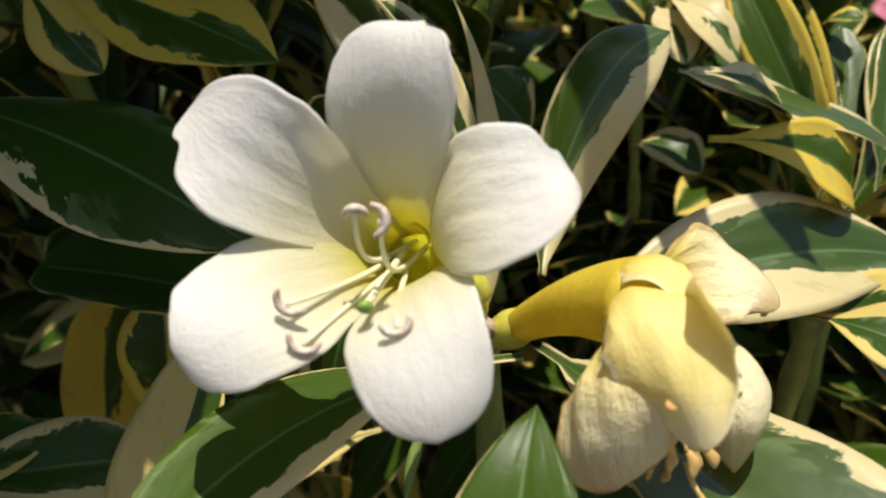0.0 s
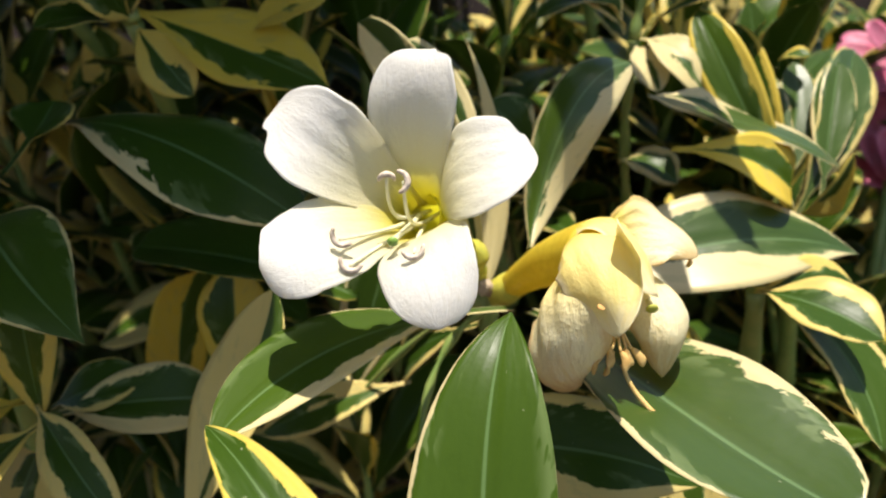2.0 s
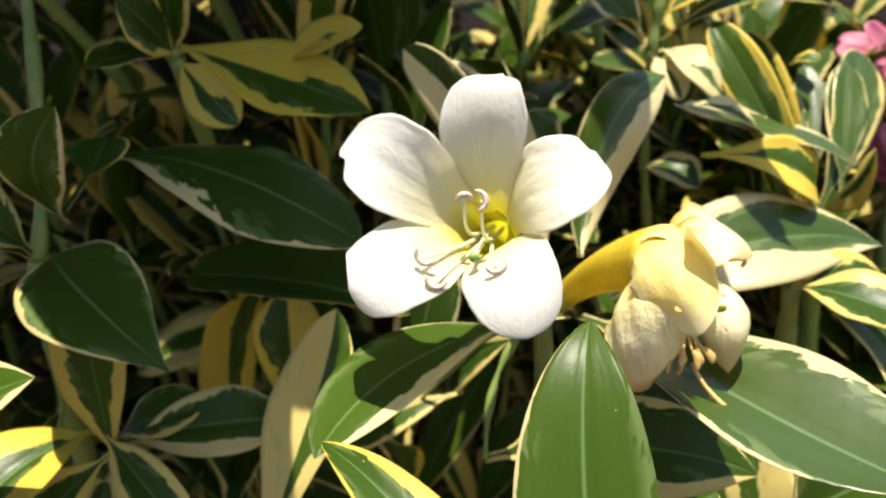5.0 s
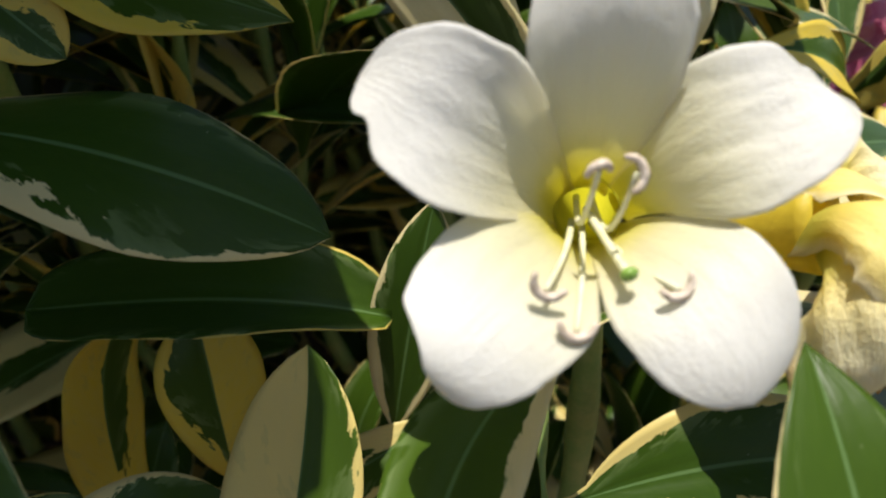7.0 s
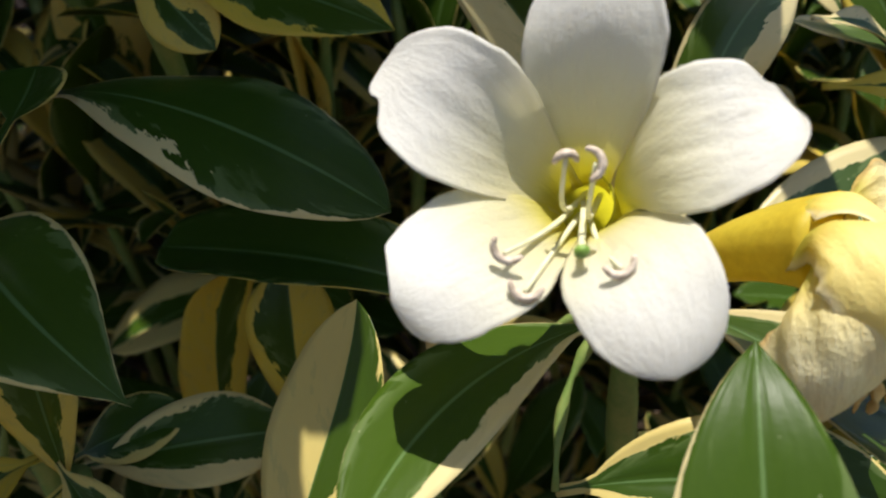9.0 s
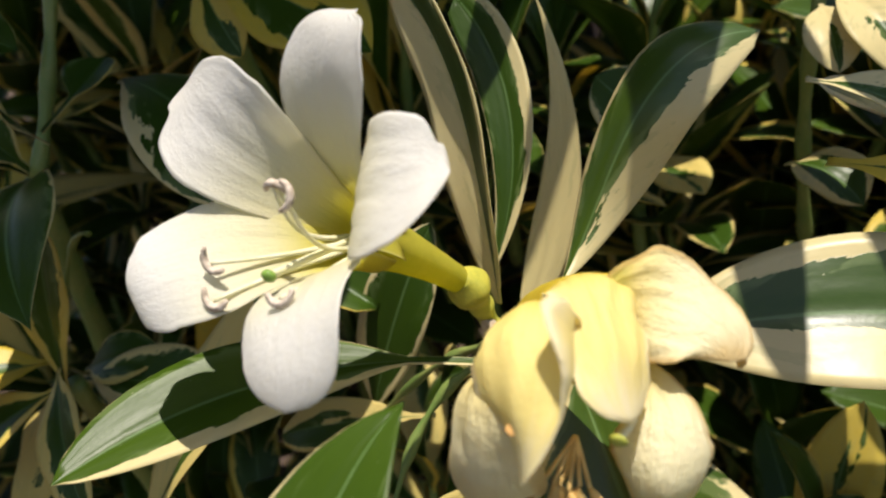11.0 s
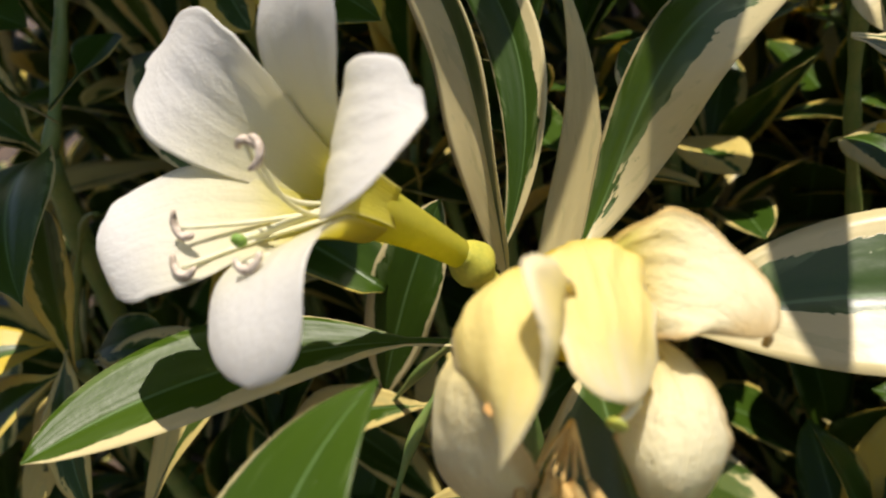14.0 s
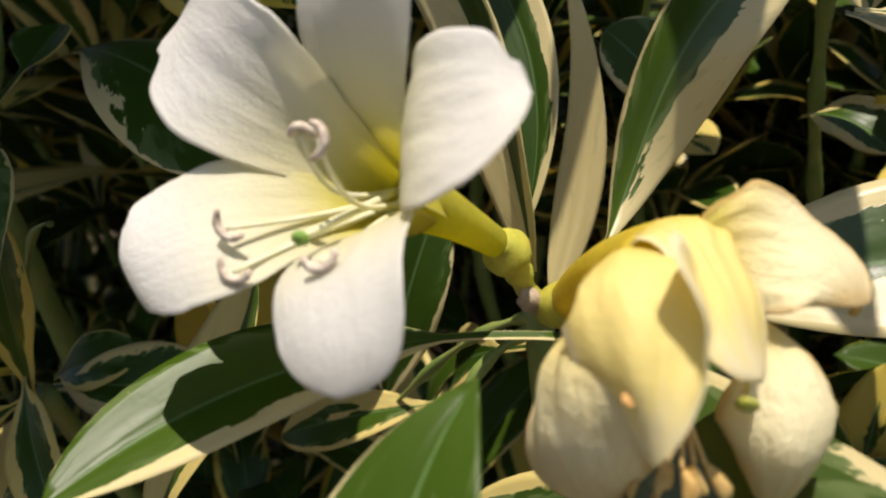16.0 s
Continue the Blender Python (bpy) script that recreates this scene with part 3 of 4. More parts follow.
leaf(main_shoot, (0.0415, 0.2067, 1.099), (0.1685, 0.2377, 1.1046), 0.0443, (0.137, -0.691, 0.71), 0.060, (0.1, 0.6), 0, cup=0.117, tail=0.046, sharp=1.32, wedge=1.07, stalk=0.042, skew=-0.068, shine=0.3)
leaf(main_shoot, (0.028, 0.2033, 1.092), (0.0927, 0.0744, 1.0967), 0.0468, (-0.183, -0.056, 0.982), 0.047, (0.1, 0.08), 0, cup=0.359, tail=-0.086, sharp=0.61, wedge=1.09, stalk=0.076, skew=0.013, shine=0.8)
leaf(main_shoot, (-0.0135, 0.1634, 1.0532), (0.0832, 0.1515, 1.0497), 0.0366, (-0.073, -0.78, 0.622), 0.099, (0.1, 0.42), 0.45, cup=0.155, tail=0.004, sharp=0.97, wedge=0.86, stalk=0.087, skew=-0.065, shine=0)
leaf(main_shoot, (-0.0481, 0.2112, 1.0452), (-0.024, 0.2172, 1.1265), 0.0269, (-0.049, -0.995, 0.087), 0.042, (0.15, 0.12), 0.0, cup=0.205, tail=-0.000, sharp=0.86, wedge=0.97, stalk=0.100, skew=-0.020, shine=0)

stem(main_shoot, (0.0115, 0.186, 1.1035), (0.002, 0.186, 1.1015), (-0.014, 0.196, 1.090), (-0.0478, 0.2112, 1.0462), 0.0016, 0.0012)
stem(main_shoot, (0.0115, 0.186, 1.1005), (0.000, 0.182, 1.0955), (-0.012, 0.178, 1.082), (-0.0135, 0.1634, 1.0532), 0.0017, 0.0013)
leaf(main_shoot, (-0.0220, 0.2120, 1.0560), (-0.0880, 0.2060, 1.0330), 0.020, (0.0, -0.7, 0.7), 0.10, (0.2, 0.7), 0.45, cup=0.15)
leaf(main_shoot, (0.0110, 0.190, 1.0930), (-0.0300, 0.2350, 1.0500), 0.026, (-0.1, -0.7, 0.7), 0.10, (0.2, 0.3), 0.5, cup=0.15, stalk=0.20)
for k, spot in enumerate(((0.0022, 0.1812, 1.1198), (0.0030, 0.1810, 1.1188), (-0.0004, 0.1822, 1.1176), (-0.0010, 0.1820, 1.1172))):
    part("blemish", ball_mesh("blemish", spot, (0.0004, 0.0002, 0.0003), (0.4 * k, 0.2, k), 0.5, KNOT), BARK, white_flower, "tiny dark brown speck")

front_shoot = thing("leafy_shoot", (0.002, 0.026, 1.062), "low front shoot with broad bright green cream-edged leaves", "shoot", "shoots of the shrub")
stem(front_shoot, (0.02, 0.1, 0.86), (0.0, 0.05, 0.93), (0.0, 0.03, 1.0), (0.002, 0.026, 1.062), 0.006, 0.004)
leaf(front_shoot, (0.0145, 0.0173, 1.0384), (0.0185, 0.1173, 1.1272), 0.0360, (-0.134, -0.655, 0.744), -0.186, (0.04, 0.02), 0, cup=0.105, tail=0.375, sharp=1.00, wedge=1.34, stalk=0.017, skew=-0.049, shine=-0.04)
leaf(front_shoot, (0.0039, 0.0258, 1.0716), (-0.0531, 0.0813, 1.1132), 0.0178, (0.201, -0.447, 0.872), 0.085, (0.08, 0.42), 0.9, cup=0.323, tail=0.056, sharp=0.86, wedge=0.68, stalk=0.036, skew=0.017, shine=0)
leaf(front_shoot, (0.006, 0.01, 1.075), (0.0133, 0.05, 1.1084), 0.012, (0, -0.6, 0.8), 0.06, (0.3, 0.2), 0.3)
leaf(front_shoot, (0.008, 0.03, 1.064), (0.0621, 0.09, 1.08), 0.03, (0.2, -0.5, 0.9), 0.1, (0.1, 0.1), 0.2)

left_shoot = thing("leafy_shoot", (-0.1915, 0.2, 1.1307), "upright side shoot with dark green leaves and thick green stem", "shoot", "shoots of the shrub")
stem(left_shoot, (-0.2302, 0.26, 0.9353), (-0.2194, 0.24, 1.024), (-0.2009, 0.21, 1.0863), (-0.1915, 0.2, 1.1307), 0.006, 0.0045)
stem(left_shoot, (-0.1915, 0.2, 1.1307), (-0.1902, 0.21, 1.157), (-0.1882, 0.22, 1.1876), (-0.1894, 0.23, 1.2487), 0.0030, 0.0026)
leaf(left_shoot, (-0.1839, 0.1971, 1.1335), (-0.1136, 0.1347, 1.1081), 0.0405, (-0.093, -0.463, 0.882), 0.129, (0.05, 0.07), 0.35, cup=0.187, tail=-0.040, sharp=1.39, wedge=1.21, stalk=0.053, skew=0.033, shine=0)
leaf(left_shoot, (-0.1719, 0.1941, 1.1471), (-0.146, 0.1577, 1.1935), 0.0256, (-0.245, -0.824, -0.511), 0.094, (0.12, 0.25), 0, cup=0.185, tail=0.058, sharp=0.88, wedge=1.20, stalk=0.040, skew=-0.092, shine=0)
leaf(left_shoot, (-0.1715, 0.1924, 1.1516), (-0.1636, 0.2198, 1.1768), 0.0287, (-0.003, -0.676, 0.737), 0.037, (0.03, 0.08), 0.7, cup=0.273, tail=-0.009, sharp=0.97, wedge=1.27, stalk=0.400, skew=0.062, shine=0)
leaf(left_shoot, (-0.1624, 0.2239, 1.1675), (-0.0562, 0.1914, 1.1319), 0.0471, (0.145, -0.475, 0.868), 0.125, (0.03, 0.15), 0.1, cup=-0.075, tail=-0.044, sharp=0.81, wedge=1.26, stalk=0.000, skew=-0.001, shine=0)
leaf(left_shoot, (-0.2818, 0.2, 1.1895), (-0.1856, 0.2, 1.1801), 0.034, (0, -0.6, 0.8), 0.1, (0.04, 0.1), 0.5, stalk=0.02)
leaf(left_shoot, (-0.1927, 0.2, 1.1321), (-0.2247, 0.17, 1.1759), 0.034, (0, -0.6, 0.8), 0.12, (0.1, 0.08), 0.4)
leaf(left_shoot, (-0.1943, 0.2, 1.1308), (-0.2196, 0.15, 1.1478), 0.03, (0, -0.6, 0.8), 0.12, (0.1, 0.08), 0.5)
leaf(left_shoot, (-0.2249, 0.13, 1.0749), (-0.1557, 0.1306, 1.1109), 0.036, (0, -0.6, 0.8), 0.1, (0.26, 0.42), 0.1, sharp=1.0)

lower_left_shoot = thing("leafy_shoot", (-0.1602, 0.175, 1.0574), "low side shoot with green, cream and yellow leaves", "shoot", "shoots of the shrub")
stem(lower_left_shoot, (-0.1956, 0.26, 0.8522), (-0.191, 0.24, 0.9324), (-0.1756, 0.2, 1.0076), (-0.1602, 0.175, 1.0574), 0.005, 0.004)
leaf(lower_left_shoot, (-0.1615, 0.1729, 1.054), (-0.1628, 0.1757, 1.1209), 0.0286, (0.067, -0.997, 0.043), 0.028, (0.3, 0.3), 0.8, cup=0.200, tail=-0.016, sharp=0.51, wedge=0.96, stalk=0.068, skew=-0.009, shine=0)
leaf(lower_left_shoot, (-0.1639, 0.1729, 1.0653), (-0.1132, 0.139, 1.0317), 0.0219, (-0.106, -0.775, 0.624), 0.071, (0.25, 0.3), 0.6, cup=0.143, tail=0.046, sharp=1.05, wedge=0.98, stalk=0.074, skew=-0.013, shine=0)
leaf(lower_left_shoot, (-0.1685, 0.1762, 1.0645), (-0.2015, 0.1196, 1.0374), 0.0368, (0.126, -0.487, 0.864), 0.180, (0.35, 0.5), 1.0, cup=0.248, tail=-0.005, sharp=0.84, wedge=0.87, stalk=0.062, skew=0.075, shine=0)
leaf(lower_left_shoot, (-0.1815, 0.1492, 0.9978), (-0.1646, 0.1692, 1.0458), 0.0379, (-0.252, -0.858, 0.447), 0.007, (0.9, 0.6), 0.6, cup=0.012, tail=-0.042, sharp=0.62, wedge=0.87, stalk=0.052, skew=-0.042, shine=0)
leaf(lower_left_shoot, (-0.1619, 0.18, 1.0562), (-0.0968, 0.195, 1.0562), 0.03, (0, -0.7, 0.7), 0.12, (0.1, 0.3), 0.25)
leaf(lower_left_shoot, (-0.158, 0.17, 1.06), (-0.1993, 0.14, 1.0224), 0.03, (0, -0.7, 0.7), 0.1, (0.3, 0.3), 0.8)
leaf(lower_left_shoot, (-0.2347, 0.12, 1.0603), (-0.1777, 0.11, 1.0522), 0.036, (0, -0.6, 0.8), 0.2, (0.2, 0.3), 0.1)
leaf(lower_left_shoot, (-0.1665, 0.185, 1.0564), (-0.128, 0.19, 1.0693), 0.022, (0, -0.7, 0.7), 0.1, (0.05, 0.15), 0.6)

middle_shoot = thing("leafy_shoot", (-0.0919, 0.15, 1.013), "shaded inner shoot with cream and dark green leaves", "shoot", "shoots of the shrub")
stem(middle_shoot, (-0.1265, 0.24, 0.7899), (-0.1169, 0.22, 0.8767), (-0.1073, 0.19, 0.9527), (-0.0919, 0.15, 1.013), 0.005, 0.004)
leaf(middle_shoot, (-0.0965, 0.1418, 1.0181), (-0.0667, 0.1783, 1.1113), 0.0359, (-0.443, -0.778, 0.446), 0.102, (1.5, 0.12), 0.5, cup=0.224, tail=-0.176, sharp=0.84, wedge=1.40, stalk=0.069, skew=0.018, shine=0)
leaf(middle_shoot, (-0.1351, 0.2263, 1.0235), (-0.1214, 0.2392, 1.0975), 0.0344, (0.841, -0.538, -0.061), -0.101, (1.3, 0.35), 1.0, cup=-0.050, tail=-0.118, sharp=0.30, wedge=0.38, stalk=0.015, skew=0.028, shine=0)
leaf(middle_shoot, (-0.0968, 0.21, 1.0427), (-0.0958, 0.215, 1.1054), 0.03, (0.1, -0.9, 0.4), 0.05, (0.2, 1.4), 1.0, sharp=0.5)
leaf(middle_shoot, (-0.0425, 0.21, 1.0953), (-0.1394, 0.2215, 1.1147), 0.0369, (0.116, -0.482, 0.868), 0.112, (0.05, 0.03), 0.8, cup=0.462, tail=-0.074, sharp=0.38, wedge=0.38, stalk=0.000, skew=-0.005, shine=0)

right_rosette = thing("leafy_shoot", (0.1558, 0.275, 1.1108), "sunlit rosette of green and yellow-edged upright leaves", "shoot", "shoots of the shrub")
stem(right_rosette, (0.2213, 0.4, 0.8609), (0.1988, 0.36, 0.9745), (0.1699, 0.3, 1.0661), (0.1558, 0.275, 1.1108), 0.006, 0.0045)
leaf(right_rosette, (0.0811, 0.2607, 1.1707), (0.1676, 0.2625, 1.138), 0.0326, (0.344, -0.281, 0.896), 0.011, (0.22, 0.1), 0, cup=0.068, tail=0.062, sharp=0.59, wedge=0.41, stalk=0.049, skew=-0.010, shine=0.9)
leaf(right_rosette, (0.0802, 0.24, 1.1723), (0.1189, 0.255, 1.1536), 0.02, (0, -0.5, 0.85), 0.12, (0.5, 0.3), 0.0)
leaf(right_rosette, (0.0893, 0.2462, 1.1487), (0.1405, 0.2459, 1.1320), 0.0310, (0.379, -0.724, 0.577), 0.186, (0.3, 1.0), 1.0, cup=0.273, tail=-0.008, sharp=0.30, wedge=1.09, stalk=0.074, skew=0.001, shine=0)
leaf(right_rosette, (0.1558, 0.275, 1.1108), (0.1284, 0.31, 1.1998), 0.024, (-0.5, -0.8, 0.4), 0.1, (0.03, 0.35), 0.95, sharp=0.6)
leaf(right_rosette, (0.147, 0.279, 1.1153), (0.1667, 0.3233, 1.1807), 0.0199, (-0.006, -0.827, 0.562), 0.047, (0.05, 0.05), 0.3, cup=0.230, tail=-0.002, sharp=0.74, wedge=0.97, stalk=0.120, skew=0.041, shine=0.15)
leaf(right_rosette, (0.165, 0.2707, 1.1162), (0.185, 0.3149, 1.1804), 0.0220, (0.1, -0.834, 0.542), 0.044, (0.08, 0.06), 0.2, cup=0.138, tail=-0.021, sharp=0.62, wedge=0.92, stalk=0.176, skew=-0.023, shine=0.2)
leaf(right_rosette, (0.1558, 0.275, 1.1108), (0.1436, 0.33, 1.1787), 0.026, (-0.2, -0.8, 0.5), 0.06, (0.06, 0.06), 0.2, sharp=0.55, shine=0.3)
leaf(right_rosette, (0.1558, 0.275, 1.1108), (0.1097, 0.3, 1.2066), 0.023, (-0.4, -0.8, 0.4), 0.14, (0.25, 0.35), 0.95, sharp=0.6)
leaf(right_rosette, (0.1558, 0.275, 1.1108), (0.1981, 0.33, 1.1857), 0.03, (0.3, -0.8, 0.5), 0.07, (0.10, 0.10), 0.5, sharp=0.6, shine=0.3)
leaf(right_rosette, (0.1558, 0.275, 1.1108), (0.1619, 0.24, 1.1475), 0.024, (0.2, -0.7, 0.7), 0.08, (0.6, 0.6), 0.8)
leaf(right_rosette, (0.1574, 0.32, 1.1816), (0.1690, 0.31, 1.1840), 0.010, (0, -0.6, 0.8), 0.15, (0.3, 0.3), 0.9)

top_shoot = thing("leafy_shoot", (0.083, 0.31, 1.1936), "tall shoot with arching glossy leaves", "shoot", "shoots of the shrub")
stem(top_shoot, (0.0946, 0.36, 1.0835), (0.0854, 0.34, 1.1308), (0.0817, 0.32, 1.1659), (0.083, 0.31, 1.1936), 0.0028, 0.0026)
stem(top_shoot, (0.083, 0.31, 1.1936), (0.085, 0.31, 1.2109), (0.0886, 0.31, 1.2249), (0.0916, 0.31, 1.2468), 0.0026, 0.0024)
leaf(top_shoot, (0.0857, 0.31, 1.1979), (0.1673, 0.3, 1.2094), 0.022, (0, -0.35, 0.95), 0.14, (0.12, 0.2), 0.7)
leaf(top_shoot, (0.0783, 0.31, 1.1997), (0.0338, 0.29, 1.2043), 0.026, (0, -0.35, 0.95), 0.22, (0.2, 0.2), 0.2)
leaf(top_shoot, (0.0785, 0.31, 1.1967), (0.0412, 0.3, 1.235), 0.03, (0, -0.7, 0.7), 0.1, (0.15, 0.15), 0.1)
leaf(top_shoot, (0.0859, 0.31, 1.1935), (0.111, 0.28, 1.1682), 0.022, (0.1, -0.8, 0.6), 0.2, (0.8, 0.8), 0.05)
leaf(top_shoot, (0.0831, 0.31, 1.1907), (0.0912, 0.285, 1.1698), 0.018, (0, -0.8, 0.6), 0.12, (0.8, 0.9), 0.0)
leaf(top_shoot, (0.0866, 0.31, 1.208), (0.1298, 0.31, 1.2337), 0.024, (0, -0.6, 0.8), 0.1, (0.4, 0.4), 0.9)
leaf(top_shoot, (0.0866, 0.31, 1.208), (0.1157, 0.33, 1.2365), 0.024, (0, -0.6, 0.8), 0.1, (0.4, 0.4), 0.9)
leaf(top_shoot, (0.0341, 0.3, 1.1382), (0.0107, 0.29, 1.1661), 0.03, (0, -0.7, 0.7), 0.1, (0.1, 0.1), 0.1)
leaf(top_shoot, (0.0802, 0.32, 1.1308), (0.1067, 0.3, 1.1227), 0.026, (0, -0.5, 0.85), 0.2, (0.3, 0.4), 0.3)

upper_left_shoot = thing("leafy_shoot", (-0.141, 0.25, 1.2062), "shaded upper shoot with dark green and yellow leaves", "shoot", "shoots of the shrub")
stem(upper_left_shoot, (-0.1555, 0.36, 1.0523), (-0.151, 0.32, 1.1211), (-0.1434, 0.27, 1.177), (-0.141, 0.25, 1.2062), 0.005, 0.004)
stem(upper_left_shoot, (-0.141, 0.25, 1.2062), (-0.1455, 0.25, 1.2171), (-0.1494, 0.25, 1.2331), (-0.1481, 0.25, 1.2536), 0.004, 0.0035)
leaf(upper_left_shoot, (-0.1421, 0.2507, 1.2118), (-0.054, 0.2362, 1.1782), 0.0409, (0.152, -0.697, 0.701), -0.031, (0.8, 0.14), 1.0, cup=0.045, tail=-0.000, sharp=1.17, wedge=1.36, stalk=0.021, skew=-0.052, shine=0)
leaf(upper_left_shoot, (-0.0981, 0.26, 1.1988), (-0.0582, 0.26, 1.2147), 0.024, (0, -0.6, 0.8), 0.08, (1, 0.9), 0.95)
leaf(upper_left_shoot, (-0.141, 0.25, 1.2062), (-0.1493, 0.22, 1.231), 0.026, (0.2, -0.8, 0.5), 0.06, (0.2, 0.3), 0.7)
leaf(upper_left_shoot, (-0.141, 0.25, 1.2062), (-0.1669, 0.22, 1.2048), 0.024, (0, -0.6, 0.8), 0.1, (0.1, 0.2), 0.7)
leaf(upper_left_shoot, (-0.141, 0.25, 1.2062), (-0.1305, 0.23, 1.2453), 0.024, (0, -0.9, 0.4), 0.05, (0.2, 0.2), 0.5)
leaf(upper_left_shoot, (-0.141, 0.25, 1.2062), (-0.1143, 0.24, 1.1757), 0.024, (0, -0.9, 0.4), 0.05, (0.7, 0.4), 0.85)

right_low_shoot = thing("leafy_shoot", (0.1191, 0.215, 1.0964), "low shoot with long green leaves edged cream", "shoot", "shoots of the shrub")
stem(right_low_shoot, (0.1583, 0.3, 0.9285), (0.1461, 0.28, 0.993), (0.1328, 0.25, 1.0473), (0.1191, 0.215, 1.0964), 0.005, 0.004)
leaf(right_low_shoot, (0.1162, 0.2264, 1.1006), (0.1501, 0.1669, 1.0542), 0.0318, (0.313, -0.466, 0.827), 0.063, (0.12, 0.12), 0.5, cup=0.210, tail=0.008, sharp=0.76, wedge=1.04, stalk=0.027, skew=-0.141, shine=0)
leaf(right_low_shoot, (0.1191, 0.215, 1.0964), (0.1515, 0.18, 1.0912), 0.03, (0.1, -0.6, 0.8), 0.1, (0.4, 0.2), 0.6)
leaf(right_low_shoot, (0.1191, 0.215, 1.0964), (0.1589, 0.22, 1.0974), 0.024, (0.1, -0.6, 0.8), 0.1, (0.4, 0.4), 0.7)
leaf(right_low_shoot, (0.0881, 0.14, 1.0385), (0.1218, 0.13, 1.0669), 0.036, (0, -0.6, 0.8), 0.12, (0.1, 0.12), 0.4)
leaf(right_low_shoot, (0.0393, 0.16, 1.0135), (0.076, 0.17, 1.0298), 0.03, (0, -0.7, 0.7), 0.1, (0.15, 0.25), 0.2)
leaf(right_low_shoot, (0.0961, 0.17, 0.9958), (0.0907, 0.18, 1.0478), 0.028, (0, -0.9, 0.4), 0.05, (0.3, 0.8), 0.5)
leaf(right_low_shoot, (0.0764, 0.19, 0.9785), (0.1116, 0.2, 1.0316), 0.03, (0, -0.8, 0.6), 0.05, (0.1, 0.5), 0.4)

# unseen leaves added above the view to keep sun off the left side
shade_shoot = thing("leafy_shoot", (-0.16, 0.3, 1.27), "unseen crown shoot with broad spreading leaves, added to shade the leaves below", "shoot", "shoots of the shrub")
stem(shade_shoot, (-0.12, 0.42, 1.1), (-0.13, 0.4, 1.16), (-0.15, 0.35, 1.22), (-0.16, 0.3, 1.3), 0.005, 0.004)
leaf(shade_shoot, (-0.16, 0.3, 1.295), (-0.034, 0.158, 1.3), 0.046, (0, 0, 1), 0.06, (0.1, 0.1), 0.2)
leaf(shade_shoot, (-0.16, 0.3, 1.297), (-0.085, 0.148, 1.31), 0.043, (0, 0, 1), 0.06, (0.1, 0.1), 0.2)
leaf(shade_shoot, (-0.16, 0.3, 1.295), (-0.125, 0.15, 1.3), 0.04, (0, 0, 1), 0.06, (0.1, 0.1), 0.2)
leaf(shade_shoot, (-0.16, 0.3, 1.295), (-0.18, 0.165, 1.3), 0.04, (0, 0, 1), 0.06, (0.1, 0.1), 0.2)
leaf(shade_shoot, (-0.16, 0.3, 1.3), (-0.04, 0.2, 1.315), 0.046, (0, 0, 1), 0.06, (0.1, 0.1), 0.2)
leaf(shade_shoot, (-0.16, 0.3, 1.303), (-0.022, 0.192, 1.325), 0.046, (0, 0, 1), 0.06, (0.1, 0.1), 0.2)
leaf(shade_shoot, (-0.16, 0.3, 1.3), (-0.038, 0.245, 1.325), 0.046, (0, 0, 1), 0.06, (0.1, 0.1), 0.2)
leaf(shade_shoot, (-0.16, 0.3, 1.302), (-0.068, 0.112, 1.335), 0.044, (0, 0, 1), 0.06, (0.1, 0.1), 0.2)
leaf(shade_shoot, (-0.16, 0.3, 1.3), (-0.095, 0.15, 1.335), 0.04, (0, 0, 1), 0.06, (0.1, 0.1), 0.2)
leaf(shade_shoot, (-0.16, 0.3, 1.303), (-0.052, 0.13, 1.34), 0.036, (0, 0, 1), 0.06, (0.1, 0.1), 0.2, sharp=0.5)
leaf(shade_shoot, (-0.16, 0.3, 1.3), (-0.068, 0.082, 1.335), 0.042, (0, 0, 1), 0.06, (0.1, 0.1), 0.2, sharp=0.5)
leaf(shade_shoot, (-0.16, 0.3, 1.3), (-0.098, 0.078, 1.33), 0.046, (0, 0, 1), 0.06, (0.1, 0.1), 0.2, sharp=0.6)

# second unseen shoot, added further left to widen that shade
shade_shoot = thing("leafy_shoot", (-0.25, 0.27, 1.28), "unseen crown shoot with broad spreading leaves, added to shade the leaves below", "shoot", "shoots of the shrub")
stem(shade_shoot, (-0.2, 0.42, 1.12), (-0.21, 0.38, 1.18), (-0.24, 0.32, 1.24), (-0.25, 0.26, 1.31), 0.005, 0.004)
leaf(shade_shoot, (-0.25, 0.26, 1.305), (-0.085, 0.095, 1.327), 0.05, (0, 0, 1), 0.06, (0.1, 0.1), 0.2, sharp=0.5)
leaf(shade_shoot, (-0.25, 0.26, 1.31), (-0.12, 0.185, 1.322), 0.05, (0, 0, 1), 0.06, (0.1, 0.1), 0.2)
leaf(shade_shoot, (-0.25, 0.26, 1.312), (-0.078, 0.175, 1.325), 0.05, (0, 0, 1), 0.06, (0.1, 0.1), 0.2)
leaf(shade_shoot, (-0.25, 0.26, 1.312), (-0.10, 0.215, 1.328), 0.05, (0, 0, 1), 0.06, (0.1, 0.1), 0.2)
leaf(shade_shoot, (-0.25, 0.26, 1.305), (-0.15, 0.138, 1.31), 0.046, (0, 0, 1), 0.06, (0.1, 0.1), 0.2)
leaf(shade_shoot, (-0.25, 0.26, 1.305), (-0.1, 0.112, 1.32), 0.046, (0, 0, 1), 0.06, (0.1, 0.1), 0.2)
leaf(shade_shoot, (-0.25, 0.26, 1.305), (-0.27, 0.14, 1.31), 0.046, (0, 0, 1), 0.06, (0.1, 0.1), 0.2)
